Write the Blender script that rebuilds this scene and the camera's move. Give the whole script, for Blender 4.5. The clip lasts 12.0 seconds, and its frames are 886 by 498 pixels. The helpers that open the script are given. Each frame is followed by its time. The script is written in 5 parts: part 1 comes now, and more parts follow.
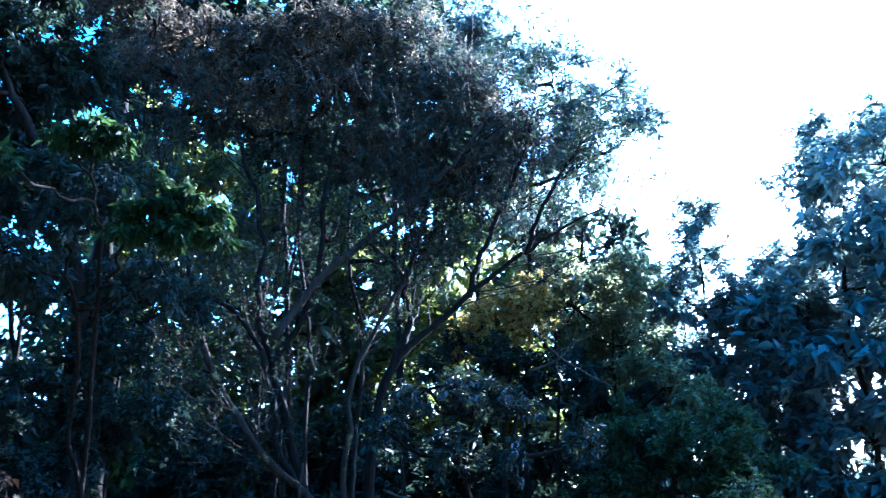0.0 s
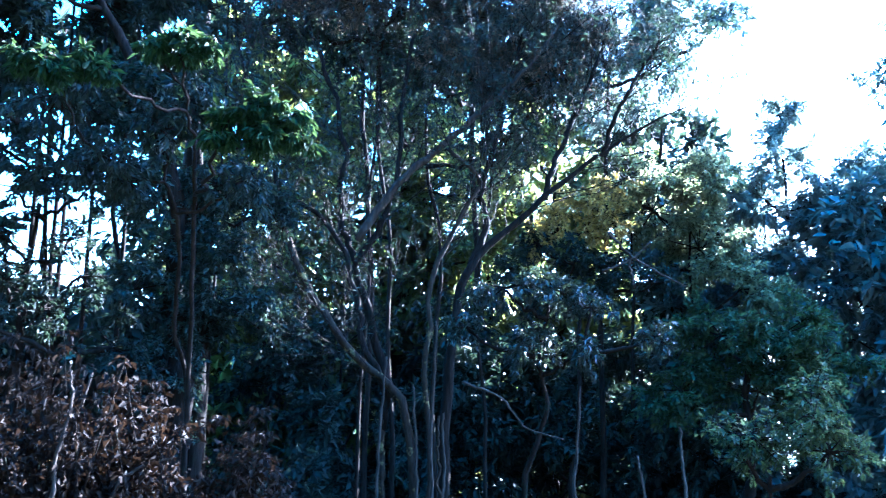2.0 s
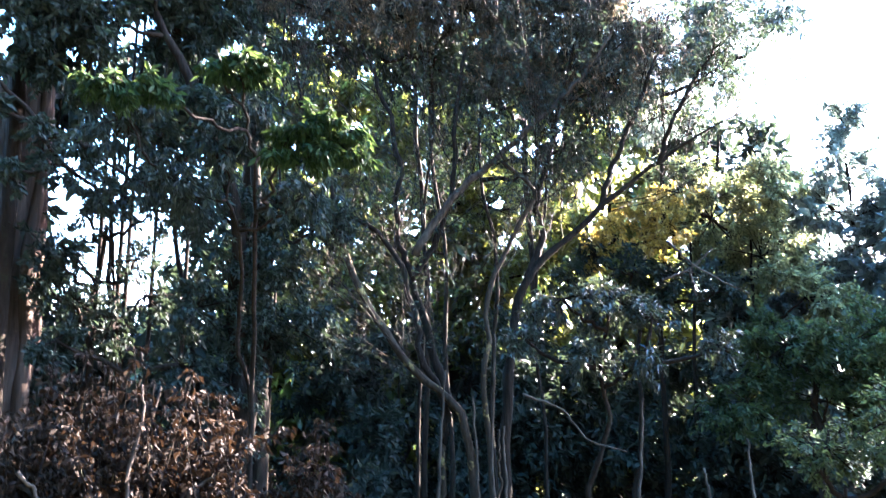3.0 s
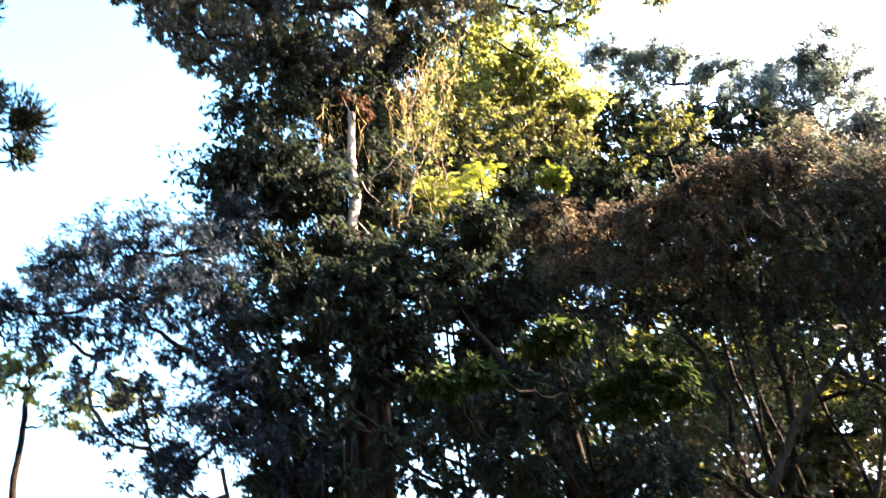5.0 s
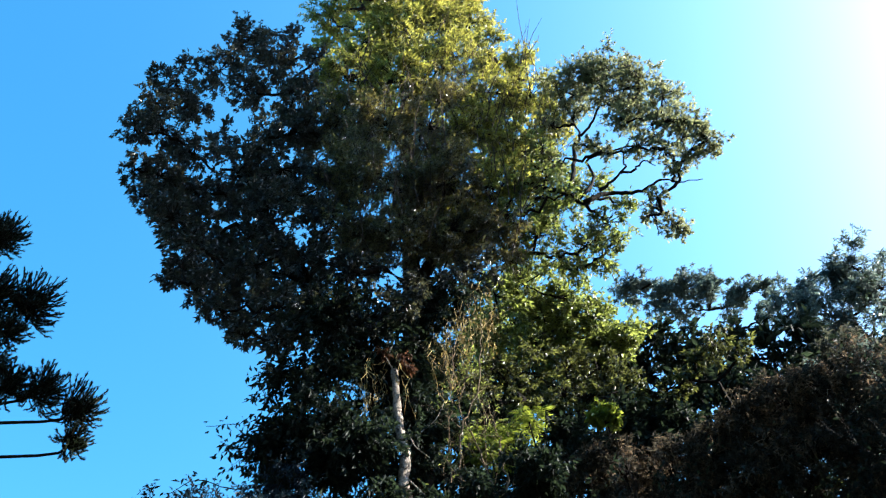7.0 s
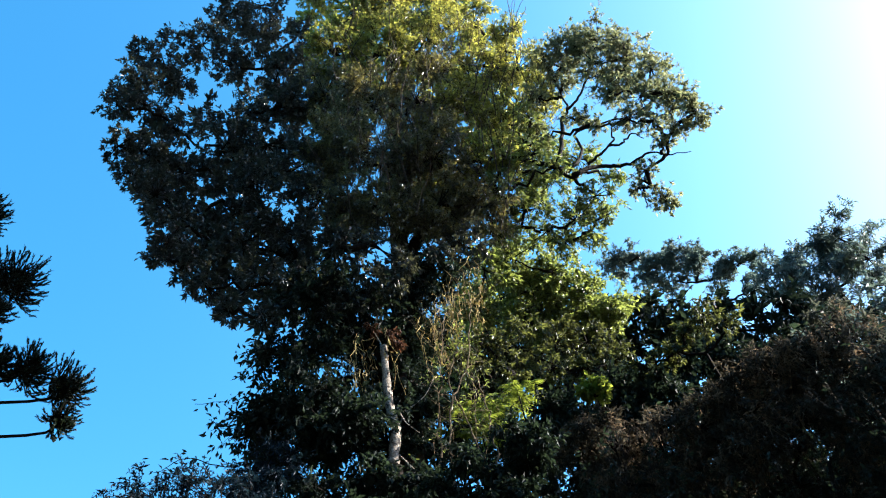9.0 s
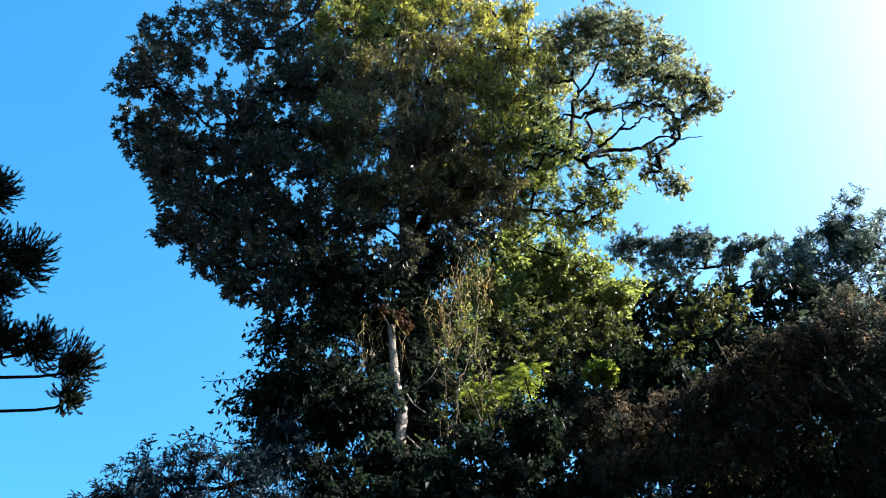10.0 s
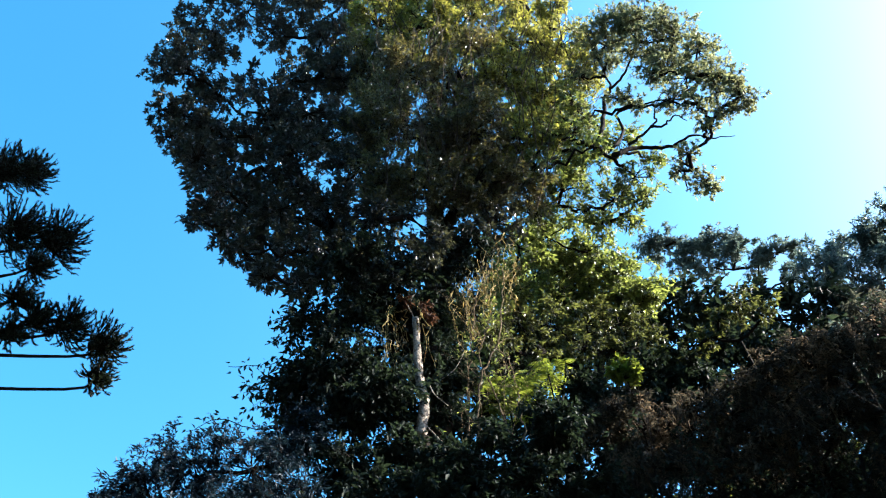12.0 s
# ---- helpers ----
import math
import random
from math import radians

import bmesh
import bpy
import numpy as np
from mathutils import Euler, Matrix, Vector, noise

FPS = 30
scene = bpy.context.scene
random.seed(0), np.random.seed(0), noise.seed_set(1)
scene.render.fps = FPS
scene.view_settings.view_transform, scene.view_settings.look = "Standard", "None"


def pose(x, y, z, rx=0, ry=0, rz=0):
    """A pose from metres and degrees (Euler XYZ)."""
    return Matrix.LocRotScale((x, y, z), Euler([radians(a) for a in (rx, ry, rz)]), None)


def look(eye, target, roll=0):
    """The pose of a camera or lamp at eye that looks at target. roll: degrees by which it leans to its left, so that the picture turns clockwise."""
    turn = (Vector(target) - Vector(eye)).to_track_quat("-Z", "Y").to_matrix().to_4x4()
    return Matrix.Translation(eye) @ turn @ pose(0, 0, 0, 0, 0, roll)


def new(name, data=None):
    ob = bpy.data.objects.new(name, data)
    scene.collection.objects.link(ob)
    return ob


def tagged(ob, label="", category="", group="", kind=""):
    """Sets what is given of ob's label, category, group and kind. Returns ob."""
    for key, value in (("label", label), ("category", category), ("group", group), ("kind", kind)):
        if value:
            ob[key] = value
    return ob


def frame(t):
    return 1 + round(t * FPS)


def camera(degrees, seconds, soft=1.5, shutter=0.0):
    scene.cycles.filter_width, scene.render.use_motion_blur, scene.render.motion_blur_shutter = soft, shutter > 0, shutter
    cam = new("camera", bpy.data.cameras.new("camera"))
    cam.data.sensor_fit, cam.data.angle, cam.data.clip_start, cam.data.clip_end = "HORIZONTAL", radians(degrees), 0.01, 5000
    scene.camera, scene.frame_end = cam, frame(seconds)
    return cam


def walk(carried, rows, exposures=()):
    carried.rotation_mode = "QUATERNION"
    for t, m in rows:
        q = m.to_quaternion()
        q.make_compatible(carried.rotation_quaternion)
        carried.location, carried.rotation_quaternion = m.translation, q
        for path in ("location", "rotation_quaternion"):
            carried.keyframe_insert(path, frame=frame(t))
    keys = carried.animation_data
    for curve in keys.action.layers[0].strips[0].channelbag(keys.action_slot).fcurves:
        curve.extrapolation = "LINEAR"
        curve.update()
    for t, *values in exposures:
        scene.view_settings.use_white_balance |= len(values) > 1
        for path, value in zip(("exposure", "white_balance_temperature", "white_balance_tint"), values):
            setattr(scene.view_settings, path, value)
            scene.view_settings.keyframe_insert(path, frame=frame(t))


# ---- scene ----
from math import cos, pi, sin

# ---------------------------------------------------------------- camera
cam = camera(57.06, 12.0, soft=1.1, shutter=0.3)
ROWS = [  # seconds, eye, yaw, pitch, roll
    (0.0, 0.155, 0.248, 1.851, 0.00, 17.00, 0.00),
    (0.5, 0.154, 0.251, 1.838, 3.39, 16.52, -0.53),
    (1.0, 0.151, 0.223, 1.823, 3.37, 14.96, 0.38),
    (1.5, 0.160, 0.205, 1.813, 2.62, 13.68, 0.79),
    (2.0, 0.192, 0.021, 1.755, 5.63, 10.38, 0.92),
    (2.5, 0.181, 0.013, 1.739, 7.88, 10.38, 1.22),
    (2.7, 0.176, 0.011, 1.736, 8.38, 10.03, 1.35),
    (4.3, -0.060, 0.033, 1.508, 17.61, 28.61, -7.07),
    (4.5, -0.059, 0.034, 1.509, 21.12, 28.87, -5.64),
    (5.0, -0.051, -0.042, 1.513, 30.13, 31.76, -5.44),
    (5.5, -0.053, -0.107, 1.547, 32.33, 39.41, -5.76),
    (6.0, -0.060, -0.115, 1.539, 31.61, 48.50, -9.68),
    (6.5, -0.065, -0.081, 1.486, 32.46, 48.83, -10.00),
    (7.0, -0.055, -0.071, 1.487, 30.68, 49.43, -10.85),
    (7.2, -0.057, -0.087, 1.487, 29.44, 50.05, -11.68),
    (8.8, -0.090, -0.036, 1.552, 29.97, 47.77, -11.68),
    (9.0, -0.089, -0.036, 1.549, 29.91, 47.52, -11.93),
    (9.5, -0.105, -0.028, 1.543, 29.98, 46.95, -11.09),
    (10.0, -0.115, -0.024, 1.537, 31.04, 46.48, -10.33),
    (10.5, -0.086, -0.074, 1.499, 32.25, 46.81, -7.29),
    (11.0, -0.082, -0.027, 1.536, 29.98, 44.03, -7.09),
    (11.5, -0.116, -0.007, 1.539, 31.42, 45.23, -6.22),
    (12.0, -0.119, -0.037, 1.529, 33.74, 46.27, -6.75),
]
EXPOSURES = [(0.0, 4.7, 3800, 18), (1.5, 4.8, 3800, 18), (2.0, 5.7, 3850, 20), (2.3, 6.05, 4450, 23), (2.7, 6.3, 5000, 28), (4.3, 5.1, 6000, 32), (4.9, 4.7, 6400, 32),
             (5.2, 4.2, 6600, 38), (5.5, 3.55, 6500, 38), (5.8, 3.05, 5700, 24), (6.1, 2.72, 5150, 14), (6.5, 2.45, 5000, 13), (10.0, 2.4, 5000, 13), (12.0, 2.55, 5050, 13)]
walk(cam, [(t, pose(x, y, z) @ pose(0, 0, 0, 0, 0, yaw) @ pose(0, 0, 0, 90 + pitch) @ pose(0, 0, 0, 0, 0, roll))
           for t, x, y, z, yaw, pitch, roll in ROWS], EXPOSURES)

# ---------------------------------------------------------------- sky and sun
SUN_AZIMUTH, SUN_HEIGHT = 47.0, 30.0  # degrees to the right of straight ahead (+y), and above the horizon
world = bpy.data.worlds.new("sky")
scene.world = world
world.use_nodes = True
wn, wl = world.node_tree.nodes, world.node_tree.links
wn.clear()
sky = wn.new("ShaderNodeTexSky")
sky.sky_type = "NISHITA"
sky.sun_disc = False
sky.sun_elevation = radians(SUN_HEIGHT)
sky.sun_rotation = radians(SUN_AZIMUTH)
sky.air_density, sky.dust_density, sky.ozone_density = 1.2, 2.3, 1.4
background = wn.new("ShaderNodeBackground")
background.inputs["Strength"].default_value = 0.066
out = wn.new("ShaderNodeOutputWorld")
vivid = wn.new("ShaderNodeHueSaturation")
vivid.inputs["Hue"].default_value, vivid.inputs["Saturation"].default_value = 0.471, 1.32
wl.new(sky.outputs[0], vivid.inputs["Color"])
wl.new(vivid.outputs[0], background.inputs[0])
wl.new(background.outputs[0], out.inputs[0])
sun_data = bpy.data.lights.new("sun", "SUN")
sun_data.energy, sun_data.angle, sun_data.color = 5.0, radians(0.53), (1.0, 0.82, 0.54)
sun = new("sun", sun_data)
a, h = radians(SUN_AZIMUTH), radians(SUN_HEIGHT)
toward = Vector((sin(a) * cos(h), cos(a) * cos(h), sin(h)))
sun.matrix_world = look(toward * 200, (0, 0, 0))


# ---------------------------------------------------------------- materials
def nodes_of(name):
    m = bpy.data.materials.new(name)
    m.use_nodes = True
    n, l = m.node_tree.nodes, m.node_tree.links
    n.clear()
    o = n.new("ShaderNodeOutputMaterial")
    return m, n, l, o


def ramp(n, stops):
    r = n.new("ShaderNodeValToRGB")
    e = r.color_ramp.elements
    while len(e) < len(stops):
        e.new(0.5)
    for el, (p, c) in zip(e, stops):
        el.position, el.color = p, (*c, 1)
    return r


def noise_node(n, l, scale, detail=4.0, rough=0.6):
    co = n.new("ShaderNodeTexCoord")
    t = n.new("ShaderNodeTexNoise")
    t.inputs["Scale"].default_value = scale
    t.inputs["Detail"].default_value = detail
    t.inputs["Roughness"].default_value = rough
    l.new(co.outputs["Object"], t.inputs["Vector"])
    return t


def leaf_material(name, dark, mid, light, through_colour, amount=0.35, rough=0.42, gloss=0.5):
    """Leaves that differ one by one and from bough to bough; part of the light comes through them."""
    m, n, l, o = nodes_of(name)
    geo = n.new("ShaderNodeNewGeometry")
    patch = noise_node(n, l, 0.9, 2.0)
    mix = n.new("ShaderNodeMath")
    mix.operation = "MULTIPLY_ADD"
    mix.inputs[1].default_value = 0.6
    l.new(geo.outputs["Random Per Island"], mix.inputs[0])
    half = n.new("ShaderNodeMath")
    half.operation = "MULTIPLY"
    half.inputs[1].default_value = 0.4
    l.new(patch.outputs[0], half.inputs[0])
    l.new(half.outputs[0], mix.inputs[2])
    col = ramp(n, [(0.1, dark), (0.5, mid), (0.92, light)])
    l.new(mix.outputs[0], col.inputs[0])
    vein = noise_node(n, l, 60.0, 2.0)
    tint = n.new("ShaderNodeMix")
    tint.data_type, tint.blend_type = "RGBA", "MULTIPLY"
    tint.inputs[0].default_value = 0.35
    l.new(col.outputs[0], tint.inputs[6])
    l.new(vein.outputs[0], tint.inputs[7])
    p = n.new("ShaderNodeBsdfPrincipled")
    p.inputs["Roughness"].default_value = rough
    p.inputs["Specular IOR Level"].default_value = gloss
    l.new(tint.outputs[2], p.inputs["Base Color"])
    tr = n.new("ShaderNodeBsdfTranslucent")
    tc = n.new("ShaderNodeMix")
    tc.data_type, tc.blend_type = "RGBA", "MIX"
    tc.inputs[0].default_value = 0.25
    l.new(tint.outputs[2], tc.inputs[7])
    veil = ramp(n, [(0.12, tuple(0.2 * c for c in through_colour)), (0.5, tuple(0.8 * c for c in through_colour)), (0.9, tuple(min(0.8, 1.5 * c) for c in through_colour))])
    l.new(mix.outputs[0], veil.inputs[0])
    l.new(veil.outputs[0], tc.inputs[6])
    l.new(tc.outputs[2], tr.inputs["Color"])
    ms = n.new("ShaderNodeMixShader")
    ms.inputs[0].default_value = amount
    l.new(p.outputs[0], ms.inputs[1])
    l.new(tr.outputs[0], ms.inputs[2])
    l.new(ms.outputs[0], o.inputs[0])
    return m


def bark_material(name, dark, light, lichen, cover=0.5, scale=9.0, upright=0.22):
    m, n, l, o = nodes_of(name)
    co = n.new("ShaderNodeTexCoord")
    mp = n.new("ShaderNodeMapping")
    mp.inputs["Scale"].default_value = (1, 1, upright)
    l.new(co.outputs["Object"], mp.inputs["Vector"])
    grain = n.new("ShaderNodeTexNoise")
    grain.inputs["Scale"].default_value = scale * 3
    grain.inputs["Detail"].default_value = 8
    l.new(mp.outputs[0], grain.inputs["Vector"])
    col = ramp(n, [(0.3, dark), (0.72, light)])
    l.new(grain.outputs[0], col.inputs[0])
    spot = noise_node(n, l, scale * 0.5, 5.0, 0.7)
    mask = ramp(n, [(cover, (0, 0, 0)), (cover + 0.12, (1, 1, 1))])
    l.new(spot.outputs[0], mask.inputs[0])
    mix = n.new("ShaderNodeMix")
    mix.data_type = "RGBA"
    l.new(mask.outputs[0], mix.inputs[0])
    l.new(col.outputs[0], mix.inputs[6])
    mix.inputs[7].default_value = (*lichen, 1)
    p = n.new("ShaderNodeBsdfPrincipled")
    p.inputs["Roughness"].default_value = 0.9
    p.inputs["Specular IOR Level"].default_value = 0.06
    l.new(mix.outputs[2], p.inputs["Base Color"])
    b = n.new("ShaderNodeBump")
    b.inputs["Strength"].default_value = 0.7
    b.inputs["Distance"].default_value = 0.03
    l.new(grain.outputs[0], b.inputs["Height"])
    l.new(b.outputs[0], p.inputs["Normal"])
    l.new(p.outputs[0], o.inputs[0])
    return m


def ground_material():
    m, n, l, o = nodes_of("leaf litter")
    big, fine = noise_node(n, l, 0.35, 5.0), noise_node(n, l, 14.0, 8.0, 0.75)
    c1 = ramp(n, [(0.3, (0.028, 0.020, 0.012)), (0.55, (0.06, 0.042, 0.024)), (0.8, (0.12, 0.085, 0.045))])
    c2 = ramp(n, [(0.42, (0, 0, 0)), (0.6, (1, 1, 1))])
    l.new(fine.outputs[0], c1.inputs[0])
    l.new(big.outputs[0], c2.inputs[0])
    mix = n.new("ShaderNodeMix")
    mix.data_type = "RGBA"
    l.new(c2.outputs[0], mix.inputs[0])
    l.new(c1.outputs[0], mix.inputs[6])
    mix.inputs[7].default_value = (0.045, 0.065, 0.02, 1)
    p = n.new("ShaderNodeBsdfPrincipled")
    p.inputs["Roughness"].default_value = 0.95
    l.new(mix.outputs[2], p.inputs["Base Color"])
    b = n.new("ShaderNodeBump")
    b.inputs["Distance"].default_value = 0.05
    l.new(fine.outputs[0], b.inputs["Height"])
    l.new(b.outputs[0], p.inputs["Normal"])
    l.new(p.outputs[0], o.inputs[0])
    return m


# Great tree's sun and shade are painted in leaf tones: dark boughs, olive top, dark middle.
LEAF_MAIN = leaf_material("glossy broad leaf darkened for shade", (0.014, 0.021, 0.029), (0.024, 0.034, 0.041), (0.046, 0.054, 0.050), (0.15, 0.15, 0.06), 0.18, 0.34, 0.48)
LEAF_CROWN_LIT = leaf_material("narrow crown leaf, olive for sun", (0.0229, 0.02923, 0.01326), (0.06614, 0.07378, 0.02142), (0.2162, 0.2116, 0.05916), (0.6413, 0.6125, 0.0748), 0.46, 0.38, 0.4)
LEAF_CROWN_SHADE = leaf_material("narrow crown leaf darkened for shade", (0.02, 0.0275, 0.02625), (0.0425, 0.04875, 0.03375), (0.1625, 0.1463, 0.0725), (0.44, 0.374, 0.077), 0.28, 0.28, 0.75)
# Paled tone stands in for backlight and haze on the leaves.
LEAF_PALED = leaf_material("thin grey-green leaf paled for backlight", (0.040, 0.048, 0.030), (0.080, 0.090, 0.050), (0.150, 0.155, 0.085), (0.42, 0.44, 0.18), 0.48, 0.5, 0.25)
# Gold is raised to replace sun that neighbouring trees block.
LEAF_GOLD = leaf_material("golden leaf", (0.1049, 0.09104, 0.03035), (0.2621, 0.2124, 0.05202), (0.5244, 0.3901, 0.1084), (0.6121, 0.4232, 0.0644), 0.42)
# Colour set below real foliage, so deep shade is partly in the leaf.
LEAF_DARK = leaf_material("deep green leaf darkened for shade", (0.012, 0.018, 0.017), (0.020, 0.028, 0.025), (0.040, 0.052, 0.039), (0.06, 0.09, 0.04), 0.18, 0.6, 0.07)
LEAF_MOSS = leaf_material("moss green leaf", (0.014, 0.019, 0.012), (0.030, 0.038, 0.016), (0.085, 0.092, 0.034), (0.24, 0.26, 0.05), 0.28, 0.42, 0.35)
LEAF_FRESH = leaf_material("fresh green leaf", (0.007676, 0.01697, 0.006078), (0.01611, 0.03323, 0.0105), (0.03069, 0.05373, 0.01658), (0.0727, 0.1116, 0.02326), 0.26, 0.6, 0.08)
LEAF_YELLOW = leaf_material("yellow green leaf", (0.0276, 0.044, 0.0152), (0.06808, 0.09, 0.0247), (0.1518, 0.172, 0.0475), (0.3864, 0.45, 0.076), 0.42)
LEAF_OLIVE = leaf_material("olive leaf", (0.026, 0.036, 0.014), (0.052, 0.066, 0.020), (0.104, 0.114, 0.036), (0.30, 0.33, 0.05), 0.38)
# Pale bluish colour paints glare haze over the distant and right-hand trees.
LEAF_HAZED = leaf_material("blue-green leaf paled for haze", (0.040, 0.062, 0.064), (0.072, 0.102, 0.104), (0.120, 0.158, 0.156), (0.22, 0.29, 0.22), 0.34, 0.4, 0.4)
LEAF_LIME = leaf_material("lime compound leaf", (0.06536, 0.095, 0.0133), (0.1144, 0.1501, 0.019), (0.1716, 0.2014, 0.0304), (0.3655, 0.425, 0.034), 0.42)
LEAF_GREY = leaf_material("grey green leaf", (0.007326, 0.01191, 0.009033), (0.01465, 0.02156, 0.01626), (0.03767, 0.05106, 0.03884), (0.06977, 0.09455, 0.04015), 0.22, 0.42, 0.3)
# Blue and dark tint stands in for skylit shade on these leaves.
LEAF_BLUE_SHADE = leaf_material("leaf tinted blue for skylit shade", (0.005576, 0.01275, 0.02281), (0.009758, 0.0204, 0.03422), (0.02021, 0.03655, 0.056), (0.03485, 0.068, 0.08296), 0.18, 0.5, 0.15)
LEAF_DRY = leaf_material("dry brown leaf", (0.005166, 0.003649, 0.002416), (0.01077, 0.006893, 0.004228), (0.031, 0.01947, 0.01087), (0.06028, 0.03244, 0.0151), 0.12, 0.7, 0.08)
LEAF_RUST = leaf_material("half dry vine leaf", (0.02355, 0.02127, 0.01941), (0.0471, 0.04253, 0.03435), (0.1177, 0.1063, 0.08362), (0.2189, 0.1903, 0.1222), 0.16, 0.75, 0.06)
LEAF_DULL = leaf_material("dull grey-brown leaf", (0.02675, 0.03192, 0.03235), (0.05083, 0.05776, 0.05277), (0.1271, 0.1368, 0.1158), (0.2534, 0.2592, 0.1613), 0.2, 0.7, 0.08)
LEAF_TAN = leaf_material("withered tan leaf", (0.060, 0.045, 0.032), (0.140, 0.105, 0.072), (0.270, 0.210, 0.145), (0.36, 0.26, 0.15), 0.25, 0.75, 0.05)
STRAW = leaf_material("straw vine", (0.1625, 0.115, 0.04125), (0.35, 0.2587, 0.0825), (0.525, 0.4169, 0.1513), (0.54, 0.4002, 0.1056), 0.25, 0.7, 0.3)
NEEDLE = leaf_material("araucaria needle", (0.0078, 0.0143, 0.0117), (0.0143, 0.0234, 0.0169), (0.0364, 0.0494, 0.026), (0.09, 0.135, 0.045), 0.12, 0.5, 0.2)
# Bark is darkened in place of canopy shade that misses the trunks.
BARK = bark_material("mossy bark darkened for shade", (0.005, 0.004, 0.003), (0.015, 0.011, 0.008), (0.014, 0.017, 0.009), 0.58)
# Lichen colour is raised to paint sun patches on the stems too.
BARK_STEM = bark_material("brown bark with lichen brightened for sun", (0.014, 0.010, 0.007), (0.038, 0.028, 0.019), (0.28, 0.22, 0.085), 0.56)
BARK_TRUNK = bark_material("ridged brown bark", (0.018, 0.013, 0.011), (0.062, 0.045, 0.035), (0.11, 0.092, 0.072), 0.60, 6.0, 0.12)
BARK_TWIG = bark_material("grey twig", (0.020, 0.015, 0.012), (0.058, 0.046, 0.036), (0.13, 0.11, 0.085), 0.62)
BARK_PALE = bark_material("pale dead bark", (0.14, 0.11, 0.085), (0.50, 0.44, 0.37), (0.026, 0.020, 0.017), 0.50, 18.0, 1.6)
BARK_TAN = bark_material("tan dry twig", (0.07, 0.052, 0.032), (0.17, 0.13, 0.08), (0.24, 0.19, 0.12), 0.60, 14.0, 0.5)
LEAF_LIGHT = leaf_material("light green leaf", (0.01386, 0.02624, 0.01234), (0.02575, 0.04264, 0.01988), (0.05149, 0.07052, 0.03153), (0.1386, 0.1804, 0.04799), 0.30, 0.55, 0.15)
FERN_DEAD = leaf_material("dead fern", (0.04, 0.018, 0.010), (0.085, 0.040, 0.022), (0.15, 0.080, 0.045), (0.20, 0.10, 0.05), 0.22, 0.75, 0.15)
GROUND = ground_material()


# ---------------------------------------------------------------- mesh helpers
def mesh_of(name, verts, faces, material, parent=None, label="", smooth=False):
    """One mesh object from arrays of vertices and equal-sided faces."""
    verts, faces = np.asarray(verts, dtype=np.float32), np.asarray(faces, dtype=np.int32)
    me = bpy.data.meshes.new(name)
    k = faces.shape[1]
    me.vertices.add(len(verts))
    me.vertices.foreach_set("co", verts.ravel())
    me.loops.add(faces.size)
    me.loops.foreach_set("vertex_index", faces.ravel())
    me.polygons.add(len(faces))
    me.polygons.foreach_set("loop_start", np.arange(0, faces.size, k, dtype=np.int32))
    if smooth:
        me.polygons.foreach_set("use_smooth", np.ones(len(faces), dtype=bool))
    me.update(calc_edges=True)
    me.materials.append(material)
    ob = new(name, me)
    if parent is not None:
        ob.parent = parent
        ob.matrix_parent_inverse = parent.matrix_world.inverted()
    if label:
        ob["label"] = label
    return ob


def stack(pieces):
    vs, fs, n = [], [], 0
    for v, f in pieces:
        vs.append(v)
        fs.append(np.asarray(f) + n)
        n += len(v)
    return np.concatenate(vs), np.concatenate(fs)


def unit(v):
    return v / np.maximum(np.linalg.norm(v, axis=-1, keepdims=True), 1e-9)


def tube(points, radii, sides=8, rng=None, rough=0.0):
    """A tapered tube along points, with uneven girth, closed at its ends by tiny rings."""
    p = np.asarray(points, float)
    r = np.asarray(radii, float)
    p = np.concatenate([p[:1], p, p[-1:]])
    r = np.concatenate([[r[0] * 0.02], r, [r[-1] * 0.02]])
    t = unit(np.gradient(p, axis=0))
    ref = np.array([0.31, 0.95, 0.07]) if abs(t[len(t) // 2][1]) < 0.8 else np.array([0.95, 0.1, 0.3])
    u = unit(np.cross(t, ref))
    w = np.cross(t, u)
    ang = np.linspace(0, 2 * pi, sides, endpoint=False)
    girth = np.ones((len(p), sides))
    if rng is not None and rough:
        girth += rough * rng.standard_normal((len(p), sides))
    ring = (u[:, None] * np.cos(ang)[None, :, None] + w[:, None] * np.sin(ang)[None, :, None]) * (r[:, None] * girth)[..., None]
    v = (p[:, None] + ring).reshape(-1, 3)
    i, j = np.meshgrid(np.arange(len(p) - 1), np.arange(sides), indexing="ij")
    i, j = i.ravel(), j.ravel()
    k = (j + 1) % sides
    return v, np.stack([i * sides + j, i * sides + k, (i + 1) * sides + k, (i + 1) * sides + j], 1)


def curve(points, n=10):
    """A smooth path through a few points."""
    p = np.asarray(points, float)
    if len(p) == 2:
        return p[0] + (p[1] - p[0]) * np.linspace(0, 1, n)[:, None]
    q = np.concatenate([[2 * p[0] - p[1]], p, [2 * p[-1] - p[-2]]])
    res = []
    m = max(2, n // (len(p) - 1))
    for i in range(len(p) - 1):
        s = np.linspace(0, 1, m, endpoint=False)[:, None]
        a0, a1, a2, a3 = q[i], q[i + 1], q[i + 2], q[i + 3]
        res.append(0.5 * (2 * a1 + (a2 - a0) * s + (2 * a0 - 5 * a1 + 4 * a2 - a3) * s ** 2 + (3 * a1 - a0 - 3 * a2 + a3) * s ** 3))
    return np.concatenate(res + [p[-1:]])


